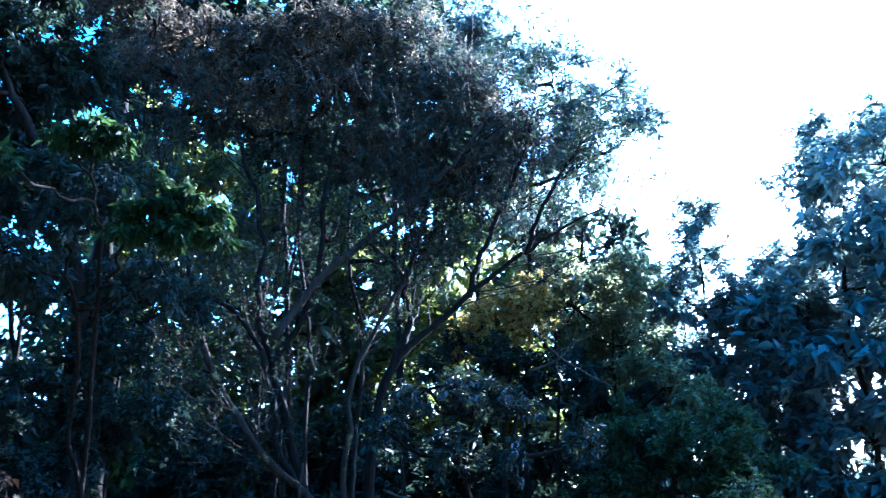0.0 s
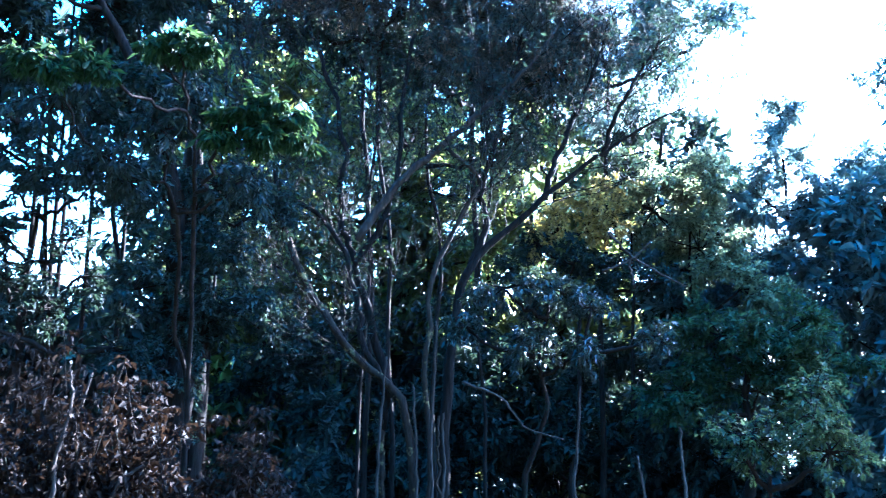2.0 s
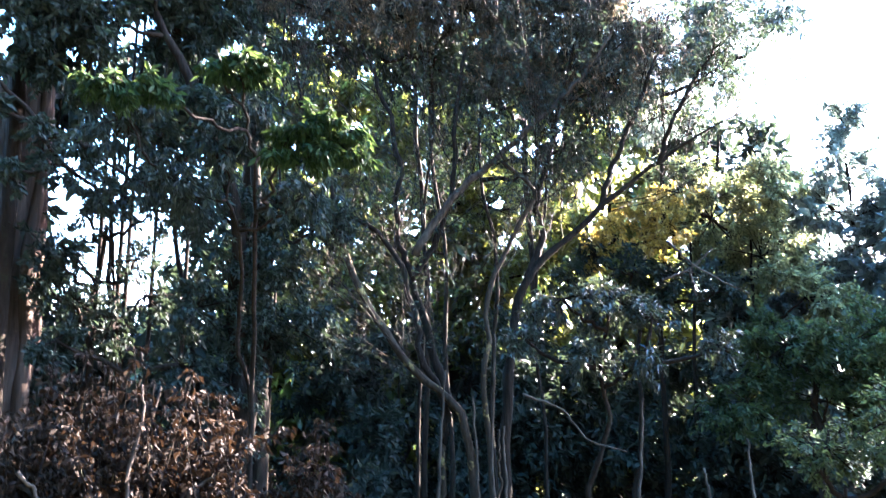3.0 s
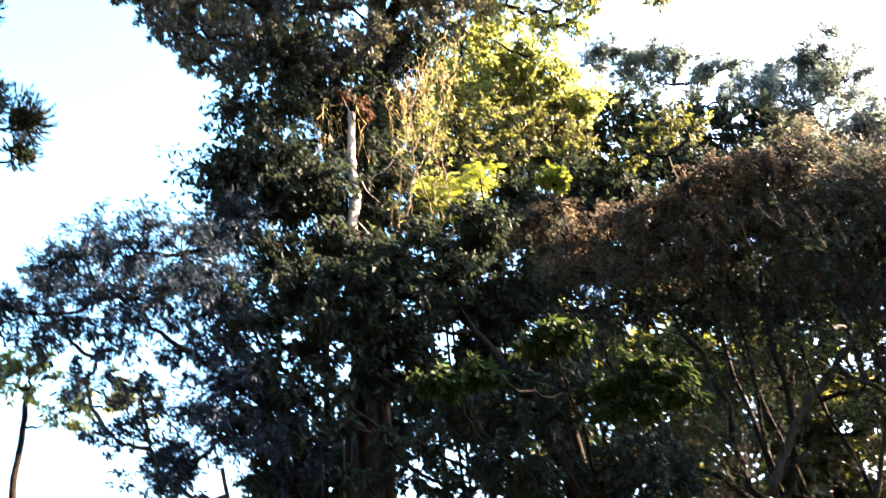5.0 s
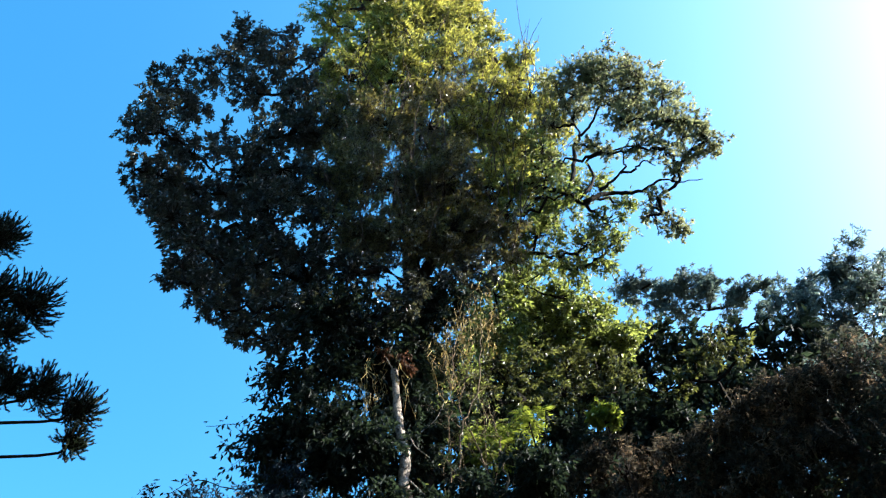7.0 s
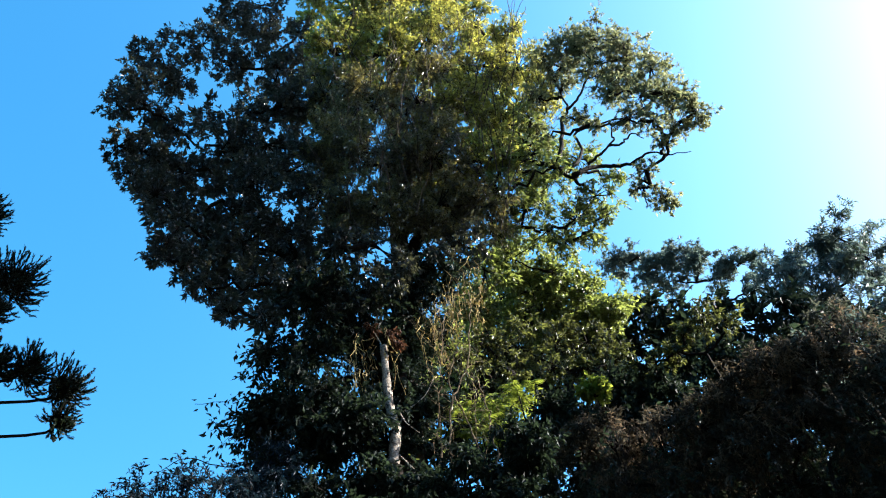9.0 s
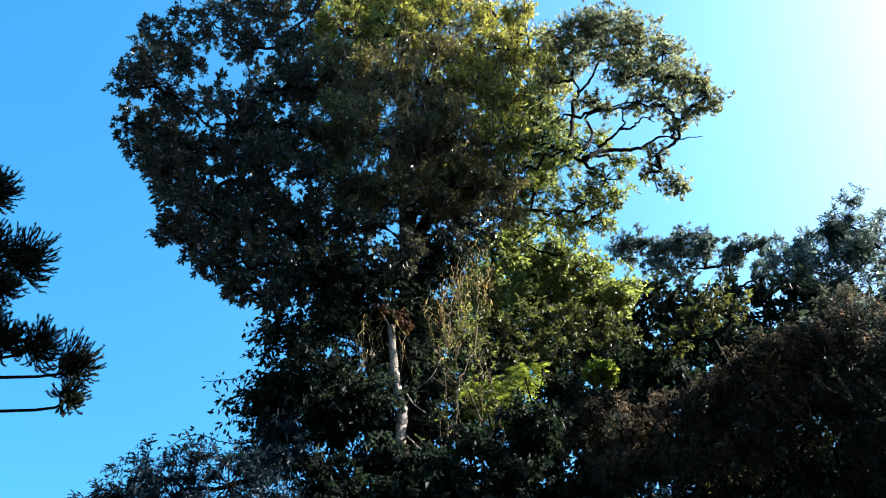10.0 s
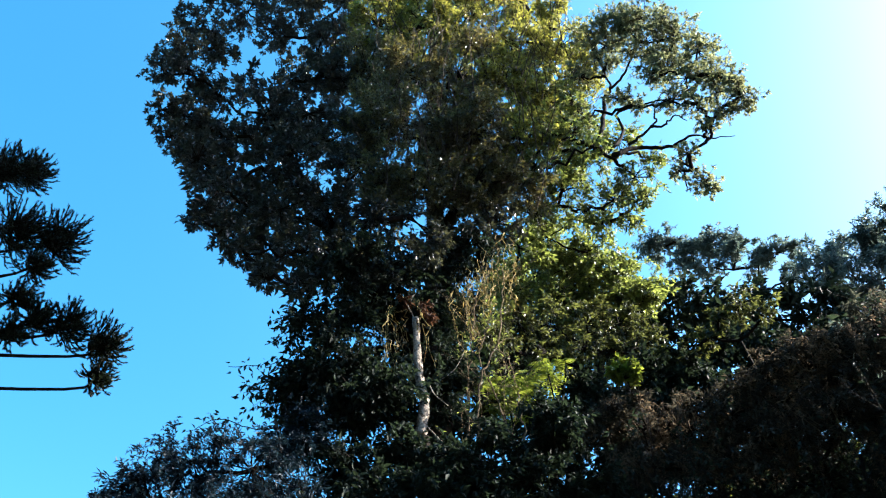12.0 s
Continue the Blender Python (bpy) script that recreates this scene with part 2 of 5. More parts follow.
def leaf_blades(base, way, face, length, width, fold=0.25):
    """Folded leaf blades: base points, directions, facing, lengths and widths as arrays."""
    side = unit(np.cross(way, face))
    up = np.cross(side, way)
    l, w = length[:, None], width[:, None]
    mid = base + way * l * 0.45 + up * w * fold
    tip = base + way * l - up * l * 0.12
    v = np.stack([base, mid + side * w * 0.5, tip, mid - side * w * 0.5], 1).reshape(-1, 3)
    i = np.arange(len(base))[:, None] * 4
    f = np.concatenate([i + [0, 1, 2], i + [0, 2, 3]])
    return v, f


def prisms(a0, a1, r0, r1):
    """Many thin three-sided twigs at once."""
    t = unit(a1 - a0)
    u = unit(np.cross(t, np.array([0.3, 0.5, 0.81])))
    w = np.cross(t, u)
    vs = []
    for p, r in ((a0, r0), (a1, r1)):
        for k in range(3):
            c, s = cos(2.094 * k), sin(2.094 * k)
            vs.append(p + (u * c + w * s) * np.reshape(r, (-1, 1)))
    v = np.stack(vs, 1).reshape(-1, 3)
    i = np.arange(len(a0))[:, None] * 6
    f = np.concatenate([i + [k, (k + 1) % 3, 3 + (k + 1) % 3, 3 + k] for k in range(3)])
    return v, f


def ball(rng, n):
    return unit(rng.standard_normal((n, 3)))


def foliage(lobes, rng, size=0.10, slim=0.42, cover=2.0, clumps=14, droop=0.3, flat=0.85, reach=0.52, twig=0.005, whorl=0.0):
    """Leaves and twigs of boughs: every lobe (x, y, z, radius) breaks up into clumps, every clump into twigs with leaves along them.
    whorl: the share of twigs whose leaves stand in a rosette at the tip."""
    lv, tv = [], []
    for x, y, z, r in lobes:
        c = np.array([x, y, z])
        k = max(5, int(clumps * rng.uniform(0.8, 1.2)))
        d = ball(rng, k)
        d[:, 2] *= flat
        centre = c + d * (r * rng.uniform(0.35, 1.0, k) ** 0.6)[:, None]
        rad = r * reach * rng.uniform(0.6, 1.35, k)
        total = cover * pi * r * r / (0.22 * size * size * slim)
        per = 20
        nt = np.maximum(1, (total / per * rad ** 2 / np.sum(rad ** 2)).astype(int))
        idx = np.repeat(np.arange(k), nt)
        m = len(idx)
        end = centre[idx] + ball(rng, m) * (rad[idx] * rng.uniform(0.15, 1.12, m))[:, None] * np.array([1, 1, 0.8])
        start = centre[idx] + (c - centre[idx]) * rng.uniform(0.0, 0.35, m)[:, None] + rng.standard_normal((m, 3)) * 0.12 * rad[idx][:, None]
        end[:, 2] -= droop * 0.3 * rad[idx]
        tv.append(prisms(np.tile(c, (k, 1)), centre, np.full(k, 0.008 + 0.006 * r), np.full(k, 0.005)))
        tv.append(prisms(start, end, np.full(m, twig), np.full(m, twig * 0.4)))
        li = np.repeat(np.arange(m), per)
        tip = np.repeat(rng.random(m) < whorl, per)[:, None]
        s = (1.04 - 0.85 * rng.uniform(0, 1, len(li)) ** 1.6)[:, None]
        s = np.where(tip, 1.0 - 0.12 * rng.random((len(li), 1)), s)
        base = start[li] + (end[li] - start[li]) * s + rng.standard_normal((len(li), 3)) * size * np.where(tip, 0.08, 0.25)
        along = unit(end[li] - start[li])
        way = unit(along * np.where(tip, 0.45, 0.7) + ball(rng, len(li)) * 0.9 + np.array([0, 0, -droop]))
        face = unit(ball(rng, len(li)) * 0.7 + np.array([0, 0, 0.8]))
        ln = size * rng.uniform(0.6, 1.35, len(li))
        lv.append(leaf_blades(base, way, face, ln, ln * slim * rng.uniform(0.8, 1.2, len(li))))
    return lv, tv


def limb_paths(trunk, lobes, rng, sag=0.12, kink=0.06):
    """Boughs that grow from the trunk, or from earlier boughs, to every lobe."""
    nodes = [np.array(p) for p in trunk[len(trunk) // 3:]]
    paths = []
    root = np.array(trunk[-1])
    for x, y, z, r in sorted(lobes, key=lambda q: np.linalg.norm(np.array(q[:3]) - root)):
        c = np.array([x, y, z])
        cost = [np.linalg.norm(c - q) + 0.9 * max(0.0, q[2] + 0.3 - z) for q in nodes]
        q = nodes[int(np.argmin(cost))]
        d = c - q
        ln = np.linalg.norm(d)
        s = np.linspace(0, 1, 9)[:, None]
        path = q + d * s + np.array([0, 0, -sag * ln]) * np.sin(s * pi) + rng.standard_normal((9, 3)) * kink * ln * 0.5 * np.sin(s * pi)
        paths.append((path, ln))
        nodes.extend(path[3:])
    return paths


def arc(start, way, length, rng, n=6, lift=0.25, kink=0.1):
    """A crooked twig from start, bending upwards."""
    s = np.linspace(0, 1, n)[:, None]
    p = start + way * length * s + np.array([0, 0, lift * length]) * s ** 2
    p[1:] += np.cumsum(rng.standard_normal((n - 1, 3)) * kink * length / n, axis=0)
    return p


def ramify(path, r, rng, counts, ratio=0.5, spread=0.9, lift=0.25, first=0.25):
    """Twigs upon twigs along a bough: every step in counts gives so many side twigs to each twig of the step before. Returns the twigs of every step."""
    steps, parents = [], [(np.asarray(path), r)]
    for k, count in enumerate(counts):
        made = []
        for p, rad in parents:
            ln = np.sum(np.linalg.norm(np.diff(p, axis=0), axis=1))
            for q in range(count):
                u = first + (1 - first) * (q + rng.random()) / count
                i = min(len(p) - 2, int(u * (len(p) - 1)))
                t = unit(p[i + 1] - p[i])
                side = unit(np.cross(t, ball(rng, 1)[0]))
                made.append((arc(p[i], unit(t * 0.75 + side * spread + np.array([0, 0, 0.2])), ln * ratio * (1.25 - 0.6 * u) * rng.uniform(0.6, 1.25), rng, 6, lift), rad * 0.5))
        steps.append(made)
        parents = made
    return steps


def twigs_of(made, tip=0.35):
    """The twigs of one step, as thin tapering prisms."""
    a0 = np.concatenate([p[:-1] for p, r in made])
    a1 = np.concatenate([p[1:] for p, r in made])
    r0 = np.concatenate([np.linspace(r, r * tip, len(p))[:-1] for p, r in made])
    r1 = np.concatenate([np.linspace(r, r * tip, len(p))[1:] for p, r in made])
    return prisms(a0, a1, r0, r1)


def leaves_on(made, rng, per, size, slim, droop=0.4, gap=0.3, fold=0.25):
    """Leaves along the outer part of twigs, some twigs left bare."""
    base, along = [], []
    for p, r in made:
        if rng.random() < gap:
            continue
        i = rng.integers(len(p) // 2, len(p), per)
        base.append(p[i] + rng.standard_normal((per, 3)) * size * 0.3)
        along.append(np.tile(unit(p[-1] - p[-2]), (per, 1)))
    base, along = np.concatenate(base), np.concatenate(along)
    n = len(base)
    l = size * rng.uniform(0.6, 1.3, n)
    return leaf_blades(base, unit(along * 0.5 + ball(rng, n) * 0.9 + np.array([0, 0, -droop])), unit(ball(rng, n) * 0.7 + np.array([0, 0, 0.8])), l, l * slim, fold)


def thing(name, at, label, category, group=""):
    ob = new(name)
    ob.empty_display_size = 0.2
    ob.matrix_world = Matrix.Translation(at)
    bpy.context.view_layer.update()
    return tagged(ob, label, category, group)


def tree(label, trunk, girth, lobes, leaf, bark, seed, name="tree", category="tree", group="", limb_girth=0.02, limb_sides=7, wobble=0.10, **look_of):
    """A tree: tapered trunk, one bough for every lobe, twigs and leaves. trunk: a few points from the ground up; girth: radii below and above."""
    rng = np.random.default_rng(seed)
    ob = thing(name, trunk[0], label, category, group)
    path = curve(trunk, 24)
    path[1:-1] += rng.standard_normal((len(path) - 2, 3)) * girth[0] * 0.12
    s = np.linspace(0, 1, len(path))
    for turns in (1.5, 3.2, 6.1):
        path += np.sin(turns * 2 * pi * s + 6.3 * rng.random())[:, None] * np.sin(pi * s)[:, None] * rng.standard_normal(3) * np.array([1, 1, 0.2]) * (wobble / turns)
    rad = girth[0] + (girth[1] - girth[0]) * s + girth[0] * 0.5 * np.exp(-s * 14)
    mesh_of("trunk", *tube(path, rad, 12, rng, 0.05), bark, ob, smooth=True)
    for p, ln in limb_paths(path, lobes, rng):
        r0 = limb_girth + 0.014 * ln
        mesh_of("limb", *tube(p, np.linspace(r0, min(r0 * 0.7, 0.014), len(p)), limb_sides, rng, 0.06), bark, ob, smooth=True)
    lv, tv = foliage(lobes, rng, **look_of)
    tagged(mesh_of("branchwork", *stack(tv), bark, ob), kind="stuff")
    tagged(mesh_of("crown", *stack(lv), leaf, ob), kind="stuff")
    return ob


# ---------------------------------------------------------------- ground
def ground():
    g = np.sinh(np.linspace(-7.2, 7.2, 101)) * 3.2
    x, y = np.meshgrid(g, g + 6.0, indexing="ij")
    z = 0.10 * np.sin(x * 0.9 + 1.3) * np.cos(y * 0.7) + 0.05 * np.sin(x * 2.3) * np.sin(y * 1.9 + 0.5)
    z *= np.exp(-(x ** 2 + (y - 6) ** 2) / 8000.0)
    v = np.stack([x, y, z - 0.1], -1).reshape(-1, 3)
    n = len(g)
    i, j = np.meshgrid(np.arange(n - 1), np.arange(n - 1), indexing="ij")
    i = (i * n + j).ravel()
    tagged(mesh_of("ground", v, np.stack([i, i + n, i + n + 1, i + 1], 1), GROUND, smooth=True),
           "forest floor of brown leaf litter and low moss", "ground", kind="structure")


ground()

# ---------------------------------------------------------------- the great tree
MAIN_LEFT = [
    (-9.24, 6.52, 24.74, 0.72), (-8.7, 7.2, 23.63, 0.78), (-9.34, 5.83, 21.93, 0.64), (-8.96, 6.39, 21.12, 0.66),
    (-9.49, 4.75, 20.02, 0.62), (-9.47, 4.35, 18.38, 0.48), (-9.4, 5.34, 19.57, 0.55), (-9.13, 4.58, 17.14, 0.49),
    (-9.36, 4.1, 16.92, 0.38), (-8.91, 4.13, 14.97, 0.35), (-8.71, 4.52, 15, 0.44), (-8.45, 4.99, 14.74, 0.5),
    (-8.6, 4.3, 14, 0.28), (-8.35, 4.77, 13.55, 0.47), (-8.77, 5.23, 16.53, 0.4), (-8.02, 4.92, 12.2, 0.36),
    (-8.08, 4.82, 11.75, 0.19), (-7.84, 5.19, 11.68, 0.42), (-7.49, 5.35, 10.99, 0.35), (-7.26, 5.65, 10.51, 0.25),
    (-8.08, 5.02, 12.89, 0.31), (-8.4, 7.54, 25.75, 0.3),
]
MAIN_INNER = [
    (-8.05, 5.94, 16.13, 0.64), (-7.53, 6.57, 16.17, 0.76), (-7.49, 6.16, 14.3, 0.58), (-6.86, 6.99, 15.3, 0.7),
    (-7.32, 5.89, 12.31, 0.5), (-6.83, 6.44, 12.59, 0.67), (-6.86, 6.12, 11.09, 0.48), (-7.36, 7.34, 18.35, 0.6),
    (-6.49, 6.5, 10.77, 0.54), (-6.76, 5.94, 10.2, 0.24), (-6.2, 6.91, 12.08, 0.59), (-5.89, 7.04, 10.84, 0.5),
    (-5.49, 7.6, 11.21, 0.56), (-5.13, 8.31, 11.74, 0.49), (-4.73, 8.77, 12.38, 0.46), (-7.63, 5.99, 13.52, 0.3),
    (-6.53, 7.02, 13.81, 0.54), (-7.6, 7.38, 20.46, 0.63), (-7.68, 7, 18.31, 0.58), (-8.1, 6.52, 17.97, 0.43),
    (-8.34, 7.16, 21.54, 0.48), (-7.58, 7.68, 22.93, 0.47), (-8.42, 5.77, 17.32, 0.34), (-7.84, 6.2, 15.28, 0.47),
    (-8.24, 5.31, 13.3, 0.32), (-8.33, 5.17, 14.54, 0.36), (-7.98, 5.7, 12.81, 0.35), (-7.75, 6, 13.81, 0.37),
    (-8.14, 5.47, 14.93, 0.35), (-7.72, 6.03, 12.83, 0.35), (-7.3, 6.53, 19.12, 0.31), (-7, 6.85, 17.86, 0.34),
    (-7.94, 5.74, 14.32, 0.16), (-8.39, 5.09, 13.72, 0.24),
]
MAIN_TOP = [
    (-7.11, 7.84, 25.34, 0.69), (-6.21, 8.06, 22.5, 0.94), (-5.33, 8.66, 23.07, 0.99), (-4.56, 9.52, 23.91, 1),
    (-3.83, 10.3, 24.04, 0.73), (-3.65, 10.3, 21.87, 0.67), (-6.39, 7.67, 20.08, 0.82), (-5.37, 8.16, 19.47, 0.94),
    (-4.55, 9.08, 20.3, 0.98), (-3.98, 9.78, 19.33, 0.83), (-3.13, 10.7, 20.88, 0.59), (-3.07, 10.7, 19.31, 0.7),
    (-3.04, 10.7, 17.8, 0.58), (-5.11, 9.47, 28.18, 1.6), (-3.76, 10.3, 28.43, 1.4), (-6.53, 8.82, 28.61, 1.1),
    (-6.64, 7.45, 18.19, 0.7), (-5.7, 7.69, 17.16, 0.84), (-4.77, 8.29, 16.83, 0.9), (-4.13, 9.06, 16.67, 0.78),
    (-3.61, 9.92, 16.86, 0.73),
]
MAIN_MID = [
    (-6.14, 7.22, 15.14, 0.72), (-5.31, 7.6, 14.61, 0.8), (-4.63, 8.25, 14.51, 0.8), (-4.04, 8.99, 14.58, 0.71),
    (-4.21, 9.03, 13.3, 0.6), (-4.75, 8.3, 13.22, 0.69), (-5.43, 7.64, 13.14, 0.69), (-6.01, 7.2, 13.18, 0.6),
]
MAIN_EDGE = [
    (-3.3, 10.9, 15.22, 0.62), (-2.7, 11, 15.33, 0.45), (-2.69, 11, 14.03, 0.47), (-3.21, 10.9, 13.63, 0.49),
    (-3.1, 10.9, 13.04, 0.32), (-3.79, 10.7, 13.61, 0.42), (-3.16, 10.9, 16.32, 0.52), (-4.43, 10.4, 13.76, 0.39),
    (-2.65, 11, 13.37, 0.25), (-2.28, 11.1, 14.4, 0.26), (-3.59, 10.8, 13.07, 0.29), (-3.79, 10.3, 15.22, 0.56),
    (-3.89, 10.2, 13.92, 0.53), (-4.57, 9.96, 13.47, 0.38), (-4.45, 9.79, 14.11, 0.41), (-3.49, 10.4, 16.1, 0.46),
    (-3.68, 10.5, 14.37, 0.43), (-3.13, 9.55, 14.49, 0.39), (-3.53, 9.3, 14.4, 0.39), (-2.92, 9.82, 14.04, 0.29),
    (-3.01, 9.79, 15.8, 0.37), (-3.93, 9.15, 13.69, 0.35),
]
MAIN_FAR = [
    (-1.71, 10.6, 18.45, 0.53), (-1.04, 10.7, 18.18, 0.58), (-0.66, 10.7, 17.13, 0.53), (-1.28, 10.6, 17.19, 0.5),
    (-2.08, 10.5, 17.87, 0.42), (-0.45, 10.7, 16, 0.45), (-0.46, 10.7, 15.1, 0.43), (-0.22, 10.7, 14.1, 0.36),
    (-0.56, 10.7, 14.1, 0.31), (-0.91, 10.7, 15.47, 0.44), (-1.4, 10.6, 16.15, 0.36), (-1.38, 10.6, 15.02, 0.29),
    (-0.96, 10.7, 14.61, 0.31), (-0.19, 10.7, 14.65, 0.31), (-1.52, 10.6, 13.37, 0.25), (-1.47, 10.6, 12.53, 0.26),
    (-1.79, 10.6, 13.08, 0.2), (-1.43, 10.6, 12.22, 0.16), (-2.08, 10.5, 15.68, 0.25), (-1.01, 10.7, 16.52, 0.43),
    (-1.02, 10.7, 13.91, 0.23), (-2.33, 10.4, 18.48, 0.36), (-2.81, 10.3, 17.09, 0.32), (-2.19, 10.5, 17.28, 0.29),
    (-1.54, 10.6, 17.93, 0.33), (-2.33, 10.4, 15.87, 0.22), (-1.95, 10.5, 15.21, 0.22), (-1.33, 10.6, 15.95, 0.27),
    (-3.02, 10.2, 15.65, 0.25),
]
MAIN_IVY = [
    (-6.5, 7, 10.8, 0.93), (-6.8, 6.8, 9.6, 0.74), (-6.4, 7, 8.6, 0.74), (-7.1, 6.5, 8.7, 0.58),
    (-5.4, 8.3, 11.5, 0.59), (-6.3, 8, 10.5, 0.57), (-5.7, 8.4, 10.6, 0.47), (-6.8, 6.8, 8.1, 0.57),
    (-6.5, 7.9, 8.4, 0.51), (-5.8, 8, 9.8, 0.3), (-5.8, 8, 8.9, 0.31), (-5.7, 8.1, 10.5, 0.33),
    (-5.7, 7.9, 8.2, 0.3), (-5.7, 8.6, 9, 0.49), (-5.75, 7.85, 9.3, 0.36), (-5.72, 7.85, 8.65, 0.36),
    (-5.78, 7.9, 10, 0.36), (-5.5, 8.1, 9, 0.3), (-6.49, 7.67, 9.76, 0.25), (-6.46, 7.69, 9.09, 0.24),
    (-6.54, 7.63, 10.44, 0.24), (-6.43, 7.72, 8.55, 0.22), (-6.64, 7.28, 8.78, 0.29), (-6.27, 8.1, 9.68, 0.24),
    (-6.24, 8.12, 9.01, 0.21),
]
LOW_IVY = [
    (-6, 10.4, 10.8, 0.47), (-6, 10.4, 9.7, 0.6), (-5.6, 8.5, 8.2, 0.42), (-5.6, 7.2, 7.3, 0.31),
    (-5.8, 7, 7.4, 0.32), (-5.3, 7.3, 7.2, 0.3), (-6.5, 7, 8.6, 0.66), (-7.1, 6.6, 8.9, 0.47),
    (-6.5, 7.1, 7.4, 0.62),
]


def behind_in_view(lobes, rng):
    """Lobes pushed away from the camera, each to sit hidden behind a near one."""
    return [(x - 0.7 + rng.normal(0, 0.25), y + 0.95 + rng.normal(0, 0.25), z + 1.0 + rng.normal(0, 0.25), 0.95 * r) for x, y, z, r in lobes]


def great_tree():
    rng = np.random.default_rng(5)
    ob = thing("tree", (-6.1, 8.1, -0.1), "tall broad-crowned forest tree with glossy dark leaves, sunlit at its top", "tree")
    path = curve([(-6.1, 8.1, -0.15), (-6.05, 8.05, 3), (-6.05, 8.05, 6), (-5.95, 8.1, 9.2), (-5.8, 8.3, 12.5), (-5.5, 8.3, 16), (-5.3, 8.4, 19.5)], 36)
    s = np.linspace(0, 1, len(path))
    mesh_of("trunk", *tube(path, 0.34 - 0.27 * s + 0.25 * np.exp(-s * 20), 22, rng, 0.09), BARK_TRUNK, ob, smooth=True)
    for dx, dy, top, r in ((-0.34, -0.22, 6.5, 0.10), (0.05, -0.40, 5.2, 0.07), (0.36, -0.12, 7.5, 0.09), (-0.15, -0.38, 4.4, 0.045)):
        root = curve([(-6.1 + dx * 1.5, 8.1 + dy * 1.5, -0.15), (-6.07 + dx, 8.07 + dy, 2.0), (-6.05 + dx * 0.8, 8.05 + dy * 0.9, top * 0.6), (-6.03 + dx * 0.5, 8.06 + dy * 0.6, top)], 16)
        root[1:-1] += rng.standard_normal((len(root) - 2, 3)) * 0.02
        mesh_of("clinging_stem", *tube(root, np.linspace(r, r * 0.5, len(root)), 9, rng, 0.1), BARK_TRUNK, ob, "stout woody climber grown to the trunk", smooth=True)
    fork = curve([(-5.75, 8.25, 12.3), (-4.8, 8.95, 14.2), (-3.7, 9.5, 14.7), (-2.84, 9.85, 14.04)], 18)
    mesh_of("limb", *tube(fork, np.linspace(0.13, 0.045, len(fork)), 10, rng, 0.08), BARK, ob, smooth=True)
    left = curve([(-6.0, 8.0, 9.5), (-6.9, 7.2, 11.8), (-7.8, 6.5, 14.5), (-8.4, 6.2, 17.5)], 18)
    mesh_of("limb", *tube(left, np.linspace(0.2, 0.08, len(left)), 10, rng, 0.08), BARK, ob, smooth=True)
    rise = curve([(-2.80, 9.87, 14.20), (-2.64, 10.46, 15.67), (-2.56, 10.48, 16.16), (-2.33, 10.53, 16.38), (-2.34, 10.53, 16.88), (-2.34, 10.53, 17.86)], 20)
    arm = curve([(-2.67, 9.99, 13.75), (-2.24, 10.55, 14.19), (-1.91, 10.61, 13.92), (-1.64, 10.65, 13.85), (-1.30, 10.69, 13.85), (-1.06, 10.72, 13.56), (-0.65, 10.75, 13.28)], 24)
    for r0, r1, pts in ((0.050, 0.014, rise), (0.050, 0.007, arm),
                        (0.032, 0.009, [(-2.33, 10.53, 16.38), (-1.96, 10.60, 16.67), (-1.65, 10.65, 17.07), (-1.32, 10.69, 16.83), (-1.01, 10.72, 17.20)]),
                        (0.038, 0.009, [(-2.75, 9.96, 13.89), (-2.42, 10.51, 14.85), (-2.45, 10.50, 15.43), (-2.19, 10.56, 15.50), (-1.63, 10.65, 15.30), (-1.14, 10.71, 15.11), (-0.67, 10.75, 15.24)]),
                        (0.034, 0.008, [(-2.44, 10.50, 14.40), (-2.15, 10.57, 14.51), (-1.80, 10.63, 14.73), (-1.73, 10.64, 15.07), (-1.46, 10.68, 15.47)]),
                        (0.03, 0.008, [(-1.94, 10.60, 14.64), (-1.69, 10.65, 14.49), (-1.42, 10.68, 14.61), (-1.27, 10.69, 14.30)]),
                        (0.03, 0.008, [(-1.04, 10.72, 13.54), (-0.90, 10.73, 13.87), (-0.64, 10.75, 14.21), (-0.56, 10.75, 14.61), (-0.25, 10.76, 14.40)]),
                        (0.028, 0.008, [(-1.63, 10.65, 13.71), (-1.71, 10.64, 13.10), (-1.83, 10.62, 12.52)]), (0.024, 0.006, [(-1.66, 10.65, 13.23), (-1.48, 10.68, 12.77), (-1.51, 10.67, 12.30)])):
        p = curve(pts, 20) if len(pts) < 10 else np.array(pts)
        p[1:-1] += rng.standard_normal((len(p) - 2, 3)) * 0.012
        mesh_of("limb", *tube(p, np.linspace(r0, r1, len(p)), 8, rng, 0.06), BARK, ob, smooth=True)
    for base, lobes in ((left, MAIN_LEFT + MAIN_INNER), (path, MAIN_TOP + MAIN_MID + MAIN_EDGE), (np.concatenate([rise, arm]), MAIN_FAR)):
        for p, ln in limb_paths(base, lobes, rng, 0.05, 0.12):
            mesh_of("limb", *tube(p, np.linspace(0.03 + 0.018 * ln, 0.015, len(p)), 7, rng, 0.08), BARK, ob, smooth=True)
    lv, tv = foliage(MAIN_LEFT, rng, 0.088, 0.38, 1.9, 24, 0.05, reach=0.42, whorl=0.5)
    l2, t2 = foliage(MAIN_INNER, rng, 0.098, 0.40, 1.5, 16, 0.15, reach=0.45, whorl=0.4)
